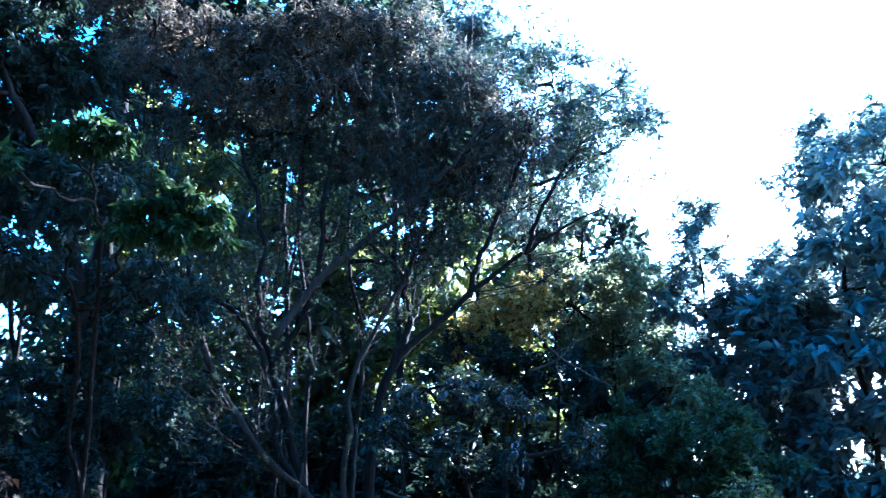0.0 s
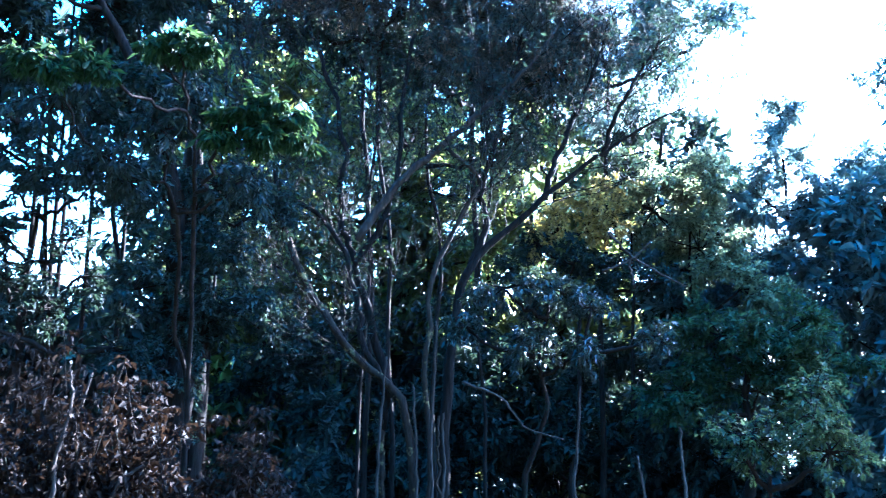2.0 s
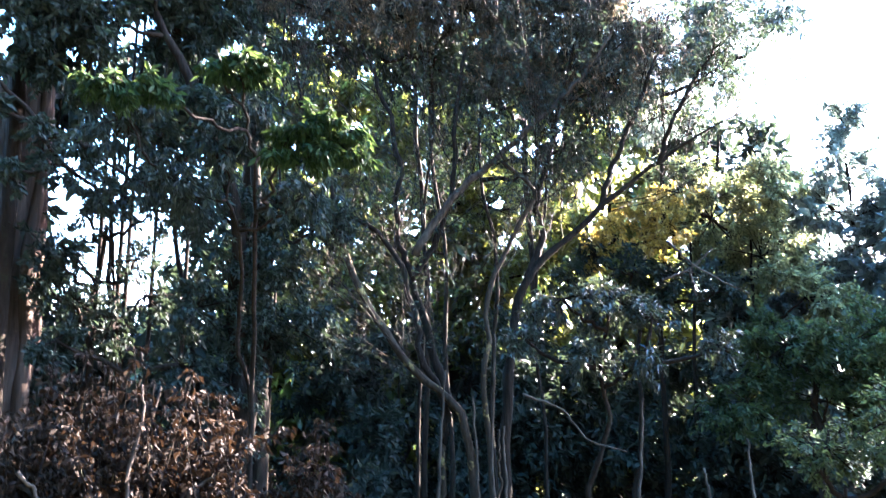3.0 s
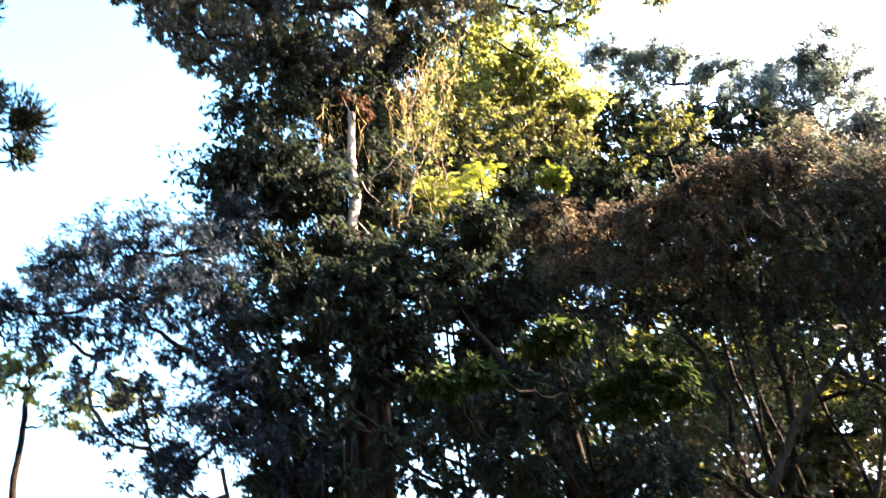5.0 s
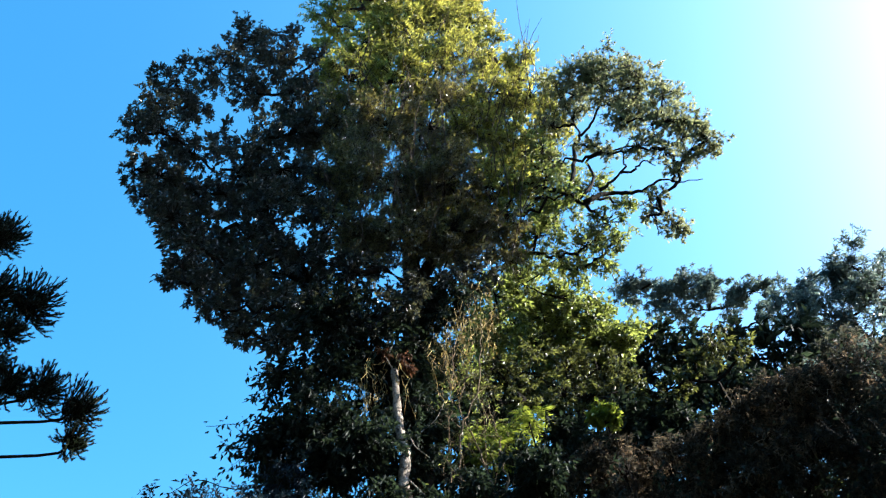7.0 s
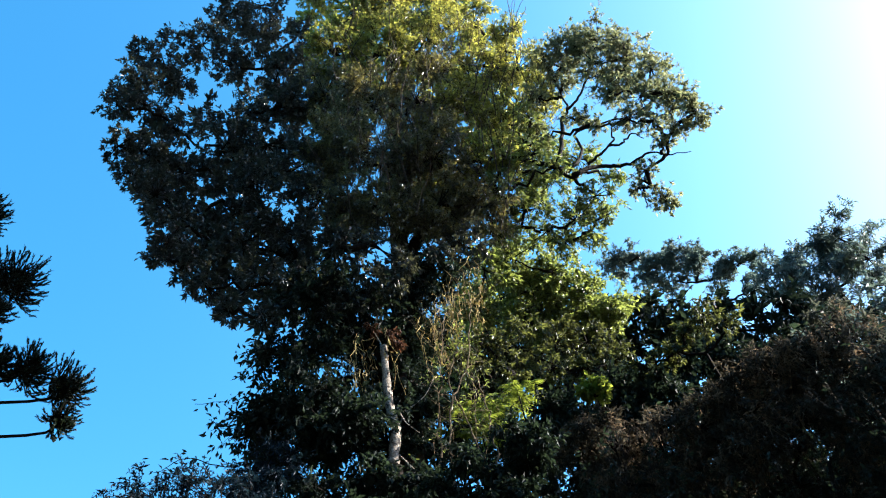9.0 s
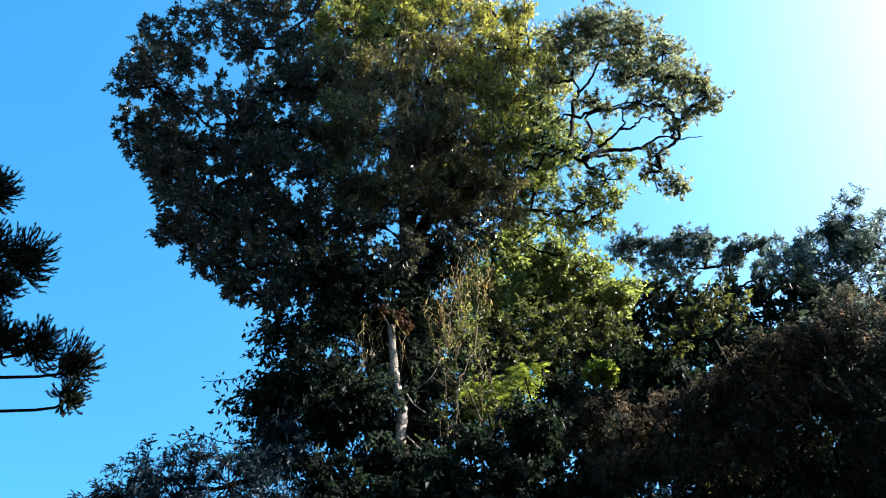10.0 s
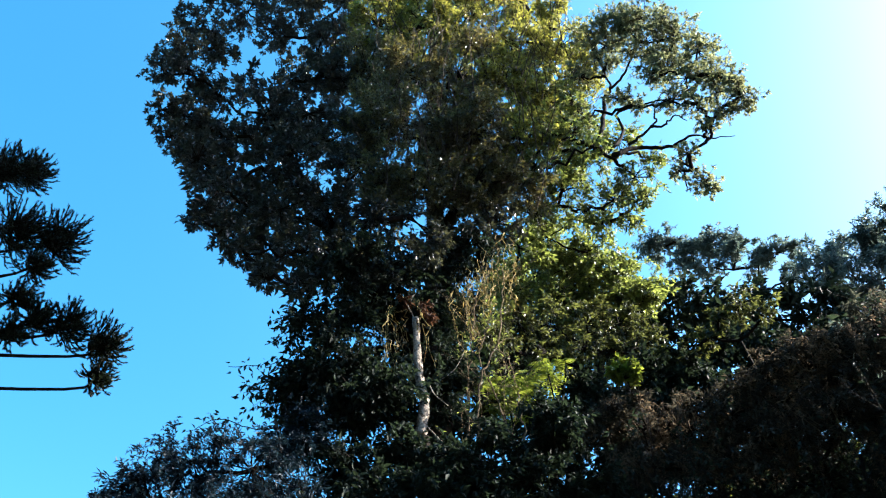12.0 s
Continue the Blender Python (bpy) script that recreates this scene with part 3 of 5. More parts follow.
    l8, t8 = foliage(behind_in_view(MAIN_LEFT[9:] + MAIN_INNER, rng), rng, 0.19, 0.42, 0.8, 10, 0.15, reach=0.45)
    # Top lobes get the lit olive tone, middle lobes the shaded one.
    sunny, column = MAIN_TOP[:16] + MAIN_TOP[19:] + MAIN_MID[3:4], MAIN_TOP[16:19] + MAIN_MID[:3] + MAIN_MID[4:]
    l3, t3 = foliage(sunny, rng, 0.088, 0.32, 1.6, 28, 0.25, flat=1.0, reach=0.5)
    l4, t4 = foliage(behind_in_view(sunny, rng), rng, 0.24, 0.38, 0.9, 14, 0.25, reach=0.5)
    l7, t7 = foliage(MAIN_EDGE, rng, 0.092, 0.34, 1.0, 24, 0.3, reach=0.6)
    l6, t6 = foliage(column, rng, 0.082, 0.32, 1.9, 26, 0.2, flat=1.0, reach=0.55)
    l9, t9 = foliage(behind_in_view(column, rng), rng, 0.24, 0.38, 1.2, 14, 0.2, reach=0.55)
    l5, t5 = foliage(MAIN_FAR, rng, 0.062, 0.38, 1.5, 20, 0.1, reach=0.62, whorl=0.4)
    tagged(mesh_of("branchwork", *stack(tv + t2 + t3 + t4 + t5 + t6 + t7 + t8 + t9), BARK, ob), kind="stuff")
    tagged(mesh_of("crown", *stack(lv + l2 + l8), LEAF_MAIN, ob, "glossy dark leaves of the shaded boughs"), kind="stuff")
    tagged(mesh_of("crown", *stack(l3 + l4), LEAF_CROWN_LIT, ob, "olive leaves of the sunlit top"), kind="stuff")
    # Edge lobes take the yellow-green leaf so the colour shows them sunlit.
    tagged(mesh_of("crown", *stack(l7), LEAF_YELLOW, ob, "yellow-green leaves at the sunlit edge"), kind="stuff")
    tagged(mesh_of("crown", *stack(l6 + l9), LEAF_CROWN_SHADE, ob, "dark narrow leaves in the middle of the crown"), kind="stuff")
    tagged(mesh_of("crown", *stack(l5), LEAF_PALED, ob, "thin grey-green leaves on crooked outer boughs"), kind="stuff")
    shoots = []
    for x, y, z, r in MAIN_TOP[6:] + MAIN_MID:
        n = 26
        d = ball(rng, n)
        s = np.array([x, y, z - 0.4 * r]) + d * r * rng.uniform(0.6, 1.1, n)[:, None]
        way = unit(d * 0.35 + np.array([0.12, 0, 1.0]) + rng.standard_normal((n, 3)) * 0.22)
        m = s + way * rng.uniform(0.4, 0.9, n)[:, None]
        e = m + unit(way + rng.standard_normal((n, 3)) * 0.3) * rng.uniform(0.4, 0.9, n)[:, None]
        shoots += [prisms(s, m, np.full(n, 0.012), np.full(n, 0.009)), prisms(m, e, np.full(n, 0.009), np.full(n, 0.004))]
    tagged(mesh_of("shootwork", *stack(shoots), BARK_TWIG, ob, "thin upright tan shoots"), kind="stuff")
    vine = thing("climbing_vine", (-6.4, 7.8, -0.1), "dark leafy climber covering the trunk of the tall tree", "vine")
    stem = curve([(-6.4, 7.75, -0.15), (-6.45, 7.6, 3), (-6.4, 7.6, 6), (-6.4, 7.6, 9), (-6.3, 7.6, 11)], 24)
    mesh_of("stem", *tube(stem, np.linspace(0.05, 0.02, len(stem)), 7, rng, 0.1), BARK, vine, smooth=True)
    lv, tv = foliage(MAIN_IVY + LOW_IVY, rng, 0.104, 0.42, 2.2, 18, 0.5, reach=0.6)
    tagged(mesh_of("branchwork", *stack(tv), BARK, vine), kind="stuff")
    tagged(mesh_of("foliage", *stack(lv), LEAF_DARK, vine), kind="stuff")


great_tree()

# ---------------------------------------------------------------- trees round it
LEFT = [
    (-7.9, 4.4, 6, 0.52), (-7.7, 4.7, 6.6, 0.47), (-7.5, 5.1, 7.1, 0.51), (-6.9, 5.5, 6.9, 0.61),
    (-7, 5, 6.1, 0.54), (-6.9, 6.1, 7.6, 0.5), (-6.5, 5.9, 6.1, 0.65), (-6.6, 5.5, 5.5, 0.33),
    (-6.4, 6.1, 5.2, 0.59), (-6.4, 5.7, 4.6, 0.44), (-5.9, 6.2, 4.4, 0.57), (-6.6, 5.5, 4.1, 0.31),
]
tree("slender tree with airy foliage tinted blue for shade, on long boughs", [(-5.6, 7.0, -0.15), (-5.7, 6.8, 2.0), (-5.9, 6.4, 4.2), (-6.6, 5.9, 6.2)], (0.12, 0.05), LEFT, LEAF_BLUE_SHADE, BARK, 11,
     size=0.074, slim=0.28, cover=1.3, clumps=18, reach=0.55)
LEFT_LOW = [
    (-7.5, 5, 5.6, 0.38), (-7.7, 4.7, 5.8, 0.31), (-7.2, 5.4, 5.1, 0.4), (-7.5, 4.9, 5.2, 0.3),
    (-7.1, 5.5, 4.6, 0.4), (-7.4, 5.2, 4.7, 0.26), (-7, 5.7, 4.2, 0.36),
]
tree("sparse twiggy sapling with thin leaves tinted blue for shade, against the sky", [(-5.9, 6.3, -0.15), (-5.95, 6.2, 1.5), (-6.1, 6.0, 3.0), (-6.3, 5.8, 4.2)], (0.04, 0.02), LEFT_LOW, LEAF_BLUE_SHADE, BARK_TWIG, 36,
     name="sapling", category="sapling", size=0.08, slim=0.3, cover=0.75, clumps=12, reach=0.7)
SUNLIT = [
    (-4.5, 13.2, 14.2, 0.66), (-6.1, 12.5, 14.9, 1.1), (-5.4, 12.8, 13.9, 1.1), (-4.5, 13.2, 13.7, 0.9),
    (-4.1, 13.3, 13, 0.63), (-6.3, 11.3, 13.3, 0.67), (-6.3, 10.2, 11.3, 0.64), (-5, 11.4, 14.3, 0.68),
    (-4.5, 12.1, 14, 0.5), (-5.4, 10.7, 13.7, 0.53), (-5.2, 12.4, 14.2, 0.58),
]
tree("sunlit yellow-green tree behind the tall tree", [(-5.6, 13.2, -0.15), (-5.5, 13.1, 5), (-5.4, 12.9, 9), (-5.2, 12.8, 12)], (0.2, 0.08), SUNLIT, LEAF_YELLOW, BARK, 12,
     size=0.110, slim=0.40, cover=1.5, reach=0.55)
GREENWOOD = [
    (-5.3, 9.83, 11.02, 0.45), (-4.96, 10.4, 11.08, 0.5), (-4.55, 11.1, 11.33, 0.47), (-4.07, 11.4, 11.21, 0.48),
    (-3.7, 11.4, 10.52, 0.4), (-4.98, 9.99, 10.23, 0.34), (-4.53, 10.6, 10.42, 0.35), (-5.41, 9.07, 10.2, 0.36),
    (-5.43, 8.6, 10.54, 0.32), (-4.14, 10.8, 10.27, 0.3),
]
# Duller leaf colour than the crown above paints its half-shaded lower part.
tree("tree coloured dull green for half shade below the sunlit crown", [(-4.6, 11.9, -0.15), (-4.7, 11.8, 4), (-4.8, 11.6, 8), (-4.9, 11.5, 10)], (0.10, 0.05), GREENWOOD, LEAF_MOSS, BARK, 94,
     size=0.085, slim=0.42, cover=1.5, reach=0.6)
UMBRELLA = [
    (-5.39, 21.3, 21.9, 0.68), (-4.79, 21.4, 22.14, 0.52), (-4.23, 21.5, 21, 0.66), (-3.32, 21.7, 20.96, 0.76),
    (-2.91, 21.7, 20.34, 0.65), (-2.49, 21.8, 19.5, 0.54), (-1.85, 21.9, 19.6, 0.64), (-1.75, 21.9, 18.73, 0.49),
    (-4.09, 21.6, 20.26, 0.55), (-4.84, 21.4, 20.71, 0.4),
]
tree("flat-topped umbrella tree with crooked boughs on the ridge", [(-3.4, 21.8, -0.15), (-3.5, 21.8, 8), (-3.3, 21.7, 14), (-3.4, 21.6, 18)], (0.28, 0.14), UMBRELLA, LEAF_HAZED, BARK, 13,
     size=0.12, slim=0.35, cover=2.2, limb_girth=0.04, flat=0.5, whorl=0.4)
RIDGE = [
    (0.1, 16.9, 14.9, 0.82), (-0.8, 16.9, 14.5, 0.74), (0.8, 16.9, 14.6, 0.67), (1, 16.9, 13.7, 0.87),
    (-0.2, 16.9, 13.7, 1.02),
]
tree("blue-green tree with a feathery top beyond the thicket", [(0.2, 17.2, -0.15), (0.2, 17.1, 6), (0.1, 17, 11), (0.1, 17, 13.5)], (0.22, 0.08), RIDGE, LEAF_HAZED, BARK, 14,
     size=0.12, slim=0.28, cover=1.4)
RIDGE_LOW = [
    (-7.2, 13.7, 15.7, 0.87), (-6.5, 14, 14.7, 0.85), (-5.7, 14.4, 15.1, 0.86), (-5.1, 14.6, 14.1, 0.83),
    (-7.2, 13.7, 13.8, 0.82), (-6.2, 14.1, 13.7, 0.82), (-8, 13.2, 15.2, 0.86), (-8.2, 13.1, 13.4, 0.81),
    (-4.5, 14.8, 13.8, 0.69), (-6.6, 14, 13.3, 0.81), (-5.3, 14.5, 13.1, 0.81), (-4.3, 14.8, 12.8, 0.8),
    (-3.6, 15, 13.6, 0.82), (-2.5, 15.2, 13, 0.8), (-1.4, 15.4, 12.3, 0.85), (-0.3, 15.4, 11.6, 0.96),
]
tree("dense green tree at the edge of the thicket", [(-2.2, 15.6, -0.15), (-2.1, 15.4, 5), (-2.0, 15.3, 9.5), (-1.9, 15.3, 11.5)], (0.22, 0.08), RIDGE_LOW, LEAF_DARK, BARK, 15,
     size=0.21, cover=2.6)
FILL = [
    (-5.2, 9.7, 8.5, 0.63), (-4.5, 10, 8.8, 0.64), (-3.7, 10.3, 9, 0.55), (-2.9, 10.6, 8.9, 0.46),
    (-4.2, 10.1, 8.3, 0.72), (-3.1, 10.5, 8.1, 0.71),
]
tree("broad dark green crown catching light along its top", [(-2.0, 11.6, -0.15), (-2.0, 11.5, 3), (-2.1, 11.3, 6), (-2.3, 11.1, 8)], (0.04, 0.03), FILL, LEAF_DARK, BARK, 29,
     size=0.11, cover=3.0)
DEEP = [
    (-2.5, 12.5, 10.6, 0.63), (-1.9, 12.6, 9.9, 0.64), (-1.3, 12.7, 9.6, 0.63), (-0.6, 12.7, 9.3, 0.62),
    (-2.9, 12.4, 9.5, 0.63), (-2, 12.6, 8.9, 0.61), (-1.2, 12.7, 8.5, 0.61), (-4.1, 12.1, 9.7, 0.61),
    (-0.7, 12.7, 8.4, 0.61), (-3.89, 10.9, 8.01, 0.46), (-3.31, 11.1, 7.7, 0.46), (-2.56, 11.3, 7.69, 0.5),
    (-2.24, 11.4, 7.23, 0.45), (-4.54, 10.7, 7.93, 0.41), (-1.8, 11.4, 6.96, 0.44), (-1.24, 11.5, 6.8, 0.44),
]
tree("dense dark green tree behind the dry vines", [(-0.6, 13.2, -0.15), (-0.6, 13.1, 3), (-0.6, 13.0, 6), (-0.6, 12.9, 8)], (0.06, 0.04), DEEP, LEAF_DARK, BARK, 38,
     size=0.17, cover=3.6)
DRY = [
    (-3.84, 8.86, 7.63, 0.4), (-3.33, 9.06, 7.47, 0.48), (-2.82, 9.23, 7.3, 0.51), (-2.28, 9.37, 7.3, 0.47),
    (-1.79, 9.48, 7.47, 0.48), (-1.22, 9.56, 7.61, 0.48), (-0.69, 9.61, 7.54, 0.48), (-2.5, 9.32, 6.79, 0.39),
    (-1.91, 9.45, 6.67, 0.46), (-1.2, 9.57, 6.86, 0.5), (-3.52, 8.99, 6.99, 0.31), (-2.88, 9.21, 6.76, 0.31),
]
DULL = [
    (-0.27, 9.83, 7.86, 0.45), (-0.04, 9.83, 7.2, 0.52), (0.42, 9.82, 6.94, 0.51), (0.83, 9.79, 6.6, 0.46),
    (-0.47, 9.82, 6.62, 0.5), (0.11, 9.83, 6.26, 0.5), (0.65, 9.81, 5.91, 0.45), (1.2, 9.75, 6.2, 0.38),
    (-0.8, 9.81, 6.11, 0.38), (-0.16, 9.83, 5.76, 0.37),
]


def dry_tree(label, trunk, lobes, leaf, seed, cover):
    """A slim tree whose boughs end in tangles of upright withered shoots."""
    ob = tree(label, trunk, (0.024, 0.018), lobes, leaf, BARK, seed, size=0.085, slim=0.28, cover=cover, clumps=16, reach=0.6)
    rng = np.random.default_rng(seed + 500)
    shoots = []
    for x, y, z, r in lobes:
        for k in range(44):
            d = ball(rng, 1)[0]
            start = np.array([x, y, z - 0.35 * r]) + d * r * np.array([0.9, 0.9, 0.6]) * rng.uniform(0.2, 1.0)
            shoots.append((arc(start, unit(d * 0.6 + np.array([0, 0, 0.8])), r * rng.uniform(0.4, 0.95), rng, 6, rng.uniform(-0.5, 0.1), 0.15), 0.006))
    tagged(mesh_of("shootwork", *twigs_of(shoots), BARK_TAN, ob, "thin upright withered shoots"), kind="stuff")
    tagged(mesh_of("dry_foliage", *leaves_on(shoots, rng, 16, 0.075, 0.22, 0.5, 0.15, 0.4), LEAF_TAN, ob, "narrow withered tan leaves"), kind="stuff")


dry_tree("thicket tree smothered in half-dry brown vines", [(-1.9, 10.4, -0.15), (-1.8, 10.3, 3), (-1.7, 10.1, 5.4), (-1.6, 10, 7)], DRY, LEAF_RUST, 16, 1.5)
dry_tree("thicket tree with dull grey-brown leaves", [(-0.3, 10.9, -0.15), (-0.3, 10.7, 3), (-0.2, 10.4, 5.4), (-0.1, 10.2, 7)], DULL, LEAF_DULL, 37, 1.5)
CAP = [
    (-2.71, 10.2, 9.15, 0.24), (-2.38, 10.3, 9.23, 0.2), (-1.82, 10.4, 9.58, 0.33), (-1.51, 10.4, 9.28, 0.26), (-2.16, 10.3, 9.44, 0.2),
]
tree("slim tree with a sunlit green top above the dry vines", [(-1.5, 11.0, -0.15), (-1.6, 10.9, 3), (-1.8, 10.6, 6), (-2.0, 10.4, 9.0)], (0.035, 0.015), CAP, LEAF_MOSS, BARK, 39,
     wobble=0.1, size=0.085, cover=1.2, reach=0.6)
DARK = [
    (-4, 7.7, 7.1, 0.46), (-4.7, 7.3, 6.8, 0.59), (-5.2, 6.9, 6.3, 0.62), (-5.7, 6.5, 6.4, 0.45),
    (-4.3, 7.5, 6.4, 0.55), (-4.8, 7.2, 5.9, 0.6), (-5.4, 6.8, 5.7, 0.6), (-5.9, 6.3, 5.3, 0.52),
    (-3.8, 7.8, 4.9, 0.45), (-3.3, 8, 5.4, 0.39), (-6.2, 6, 5.9, 0.43), (-5.9, 6.3, 4.6, 0.42),
    (-6, 6.3, 3.8, 0.4), (-4.8, 7.2, 5.1, 0.45), (-4.3, 8.1, 6.7, 0.57), (-4.4, 8, 6, 0.48),
    (-3.9, 8.3, 6.3, 0.42), (-5.3, 6.38, 4.94, 0.19), (-5.26, 6.42, 4.55, 0.17), (-4.53, 6.95, 4.25, 0.15),
]
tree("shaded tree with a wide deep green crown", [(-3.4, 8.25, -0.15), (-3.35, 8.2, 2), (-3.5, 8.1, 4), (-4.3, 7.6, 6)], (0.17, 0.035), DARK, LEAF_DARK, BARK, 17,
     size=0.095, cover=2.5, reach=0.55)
INNER = [
    (-4, 9.8, 6.8, 0.53), (-3, 10.1, 6.8, 0.61), (-2, 10.4, 6.6, 0.61), (-1, 10.5, 6.3, 0.6),
    (-0.2, 10.5, 6, 0.59), (0.6, 10.5, 6, 0.59), (0, 10.5, 5.2, 0.46),
]
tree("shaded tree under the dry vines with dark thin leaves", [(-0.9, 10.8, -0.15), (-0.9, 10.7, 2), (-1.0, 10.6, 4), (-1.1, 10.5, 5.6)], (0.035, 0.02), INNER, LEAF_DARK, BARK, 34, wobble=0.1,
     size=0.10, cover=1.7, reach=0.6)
LOW = [
    (-3.7, 8, 3.9, 0.41), (-3.8, 8, 2.8, 0.4), (-3.1, 8.3, 4, 0.38), (-2.6, 8.5, 3.8, 0.38),
    (-3.9, 7.9, 2.2, 0.37), (-2.8, 8.4, 2.6, 0.43), (-3.4, 8.2, 3.2, 0.34), (-3.2, 8.3, 2.5, 0.37),
    (-3.4, 8.2, 2, 0.37), (-2.9, 8.3, 3.3, 0.34), (-4.3, 7.7, 4.7, 0.39), (-4.9, 7.3, 2.4, 0.28),
    (-3.2, 8.3, 3.5, 0.19), (-3.2, 8.2, 3, 0.19), (-3.3, 8.2, 2.7, 0.2), (-3.3, 8.2, 2.2, 0.2),
    (-3.3, 8.2, 1.8, 0.2), (-3.2, 8.3, 3.8, 0.19), (-4.56, 6.81, 3.97, 0.24), (-4.33, 7.07, 3.83, 0.27),
    (-4.79, 6.65, 4.25, 0.22), (-4.06, 7.45, 4.11, 0.25), (-5.03, 6.47, 3.92, 0.24), (-3.81, 7.69, 3.89, 0.25),
    (-3.4, 8.02, 0.8, 0.28), (-3.42, 8.02, 1.4, 0.3), (-3.4, 8.02, 2, 0.3),
]
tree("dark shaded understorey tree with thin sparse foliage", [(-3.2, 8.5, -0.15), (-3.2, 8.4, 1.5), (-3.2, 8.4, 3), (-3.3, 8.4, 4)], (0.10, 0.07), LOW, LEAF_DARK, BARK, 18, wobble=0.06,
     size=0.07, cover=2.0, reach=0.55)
SPRAY = [
    (-5.2, 8, 2.9, 0.37), (-5.4, 7.8, 3.4, 0.34), (-4.9, 8.2, 2.6, 0.37), (-4.6, 8.4, 4, 0.34),
    (-5.4, 7.8, 3, 0.3), (-4.6, 8.4, 3, 0.34),
]
WISP = [
    (-5.2, 8.0, 3.9, 0.41), (-4.9, 8.2, 4.2, 0.41), (-4.7, 8.3, 3.4, 0.37), (-5.3, 7.9, 3.4, 0.35),
]
tree("sapling with a few see-through sprays against the light", [(-4.9, 8.6, -0.15), (-4.9, 8.5, 1.2), (-4.95, 8.4, 2.6), (-5.0, 8.3, 3.6)], (0.03, 0.015), WISP, LEAF_DARK, BARK, 96, wobble=0.06,
     name="sapling", category="sapling", size=0.075, cover=0.55, reach=0.75)
tree("thin understorey tree with see-through sprays of leaves", [(-5.2, 8.4, -0.15), (-5.2, 8.35, 1.2), (-5.2, 8.3, 2.6), (-5.1, 8.3, 3.8)], (0.05, 0.025), SPRAY, LEAF_DARK, BARK, 30,
     size=0.08, cover=0.9, reach=0.7)
NEAR = [
    (-3.3, 6.3, 3.7, 0.31), (-2.9, 6.5, 4, 0.24), (-3.6, 6.1, 4.2, 0.32), (-2.7, 6.6, 4.4, 0.27),
    (-2.2, 6.8, 3.7, 0.26),
]
TUFT = [
    (-1.87, 5.97, 4.00, 0.21), (-2.07, 5.90, 3.88, 0.16), (-1.68, 6.03, 3.92, 0.18), (-1.86, 5.97, 3.78, 0.20), (-1.55, 6.07, 3.76, 0.13), (-2.15, 5.88, 3.74, 0.12),
    (-3.25, 5.42, 4.21, 0.15), (-3.41, 5.31, 4.15, 0.13), (-3.08, 5.52, 4.23, 0.13), (-3.27, 5.40, 4.08, 0.12), (-2.95, 5.59, 4.17, 0.09),
    (-2.54, 6.02, 4.58, 0.16), (-2.74, 5.93, 4.51, 0.12), (-2.34, 6.11, 4.58, 0.13), (-2.56, 6.02, 4.46, 0.12),
]
tree("young tree with dark drooping leaves", [(-3.15, 8.0, -0.15), (-3.1, 7.9, 1.2), (-3.0, 7.4, 2.4), (-2.8, 6.7, 3.3)], (0.026, 0.018), NEAR, LEAF_DARK, BARK, 19, wobble=0.05,
     size=0.085, slim=0.33, cover=2.2, droop=0.8, reach=0.7, whorl=0.5, limb_girth=0.006)
tree("slender tree with fresh green umbrella tufts of drooping leaves", [(-3.0, 7.8, -0.15), (-3.0, 7.7, 1.5), (-2.8, 7.1, 3.0), (-2.6, 6.5, 3.9)], (0.028, 0.018), TUFT, LEAF_FRESH, BARK, 33, wobble=0.05,
     size=0.088, slim=0.36, cover=5.5, droop=0.8, flat=0.5, reach=0.48, whorl=0.8, limb_girth=0.006)
BACK = [
    (-3, 14.7, 7.5, 0.89), (-2.7, 14.7, 5.9, 0.86), (-1.5, 14.9, 5.6, 0.86), (-3.7, 14.5, 5.2, 0.75),
    (-4.3, 14.3, 4.1, 0.74), (-0.8, 15, 5.6, 0.64), (0, 15, 5.2, 0.64), (-2, 14.9, 6.8, 0.77),
    (-3.3, 14.6, 3.9, 0.74), (-1.1, 15, 3.1, 0.73), (-1.1, 15, 4.7, 0.64), (-1.3, 14.9, 4.2, 0.53),
    (-0.5, 15, 4.5, 0.53),
]
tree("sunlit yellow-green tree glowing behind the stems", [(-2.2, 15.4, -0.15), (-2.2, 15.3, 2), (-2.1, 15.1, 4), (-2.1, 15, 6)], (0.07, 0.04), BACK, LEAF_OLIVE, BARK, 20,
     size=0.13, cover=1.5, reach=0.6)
GOLDEN = [
    (0.93, 11.3, 4.59, 0.29), (1.34, 11.2, 4.41, 0.32), (0.65, 11.3, 4.19, 0.3), (1.11, 11.3, 4.02, 0.27),
    (1.58, 11.2, 4.72, 0.26), (1.49, 11.2, 4.13, 0.21), (0.41, 11.3, 3.91, 0.22),
]
YELLOW = [
    (1.7, 11.9, 5, 0.52), (2.1, 11.9, 4.5, 0.68), (2.9, 11.7, 4.9, 0.52), (2.7, 11.7, 3.9, 0.68),
    (3.2, 11.6, 3.3, 0.59),
]
tree("small tree with golden yellow leaves, brightened for sun", [(1.8, 12.3, -0.15), (1.8, 12.2, 1.5), (1.8, 12.1, 3), (1.8, 12, 4.2)], (0.045, 0.015), GOLDEN, LEAF_GOLD, BARK, 21,
     size=0.07, cover=2.0, reach=0.6)
tree("small tree with green leaves paled for haze", [(2.7, 12.1, -0.15), (2.7, 12.0, 1.5), (2.6, 11.9, 3), (2.6, 11.8, 4.2)], (0.045, 0.015), YELLOW, LEAF_PALED, BARK, 35,
     size=0.085, cover=2.2)
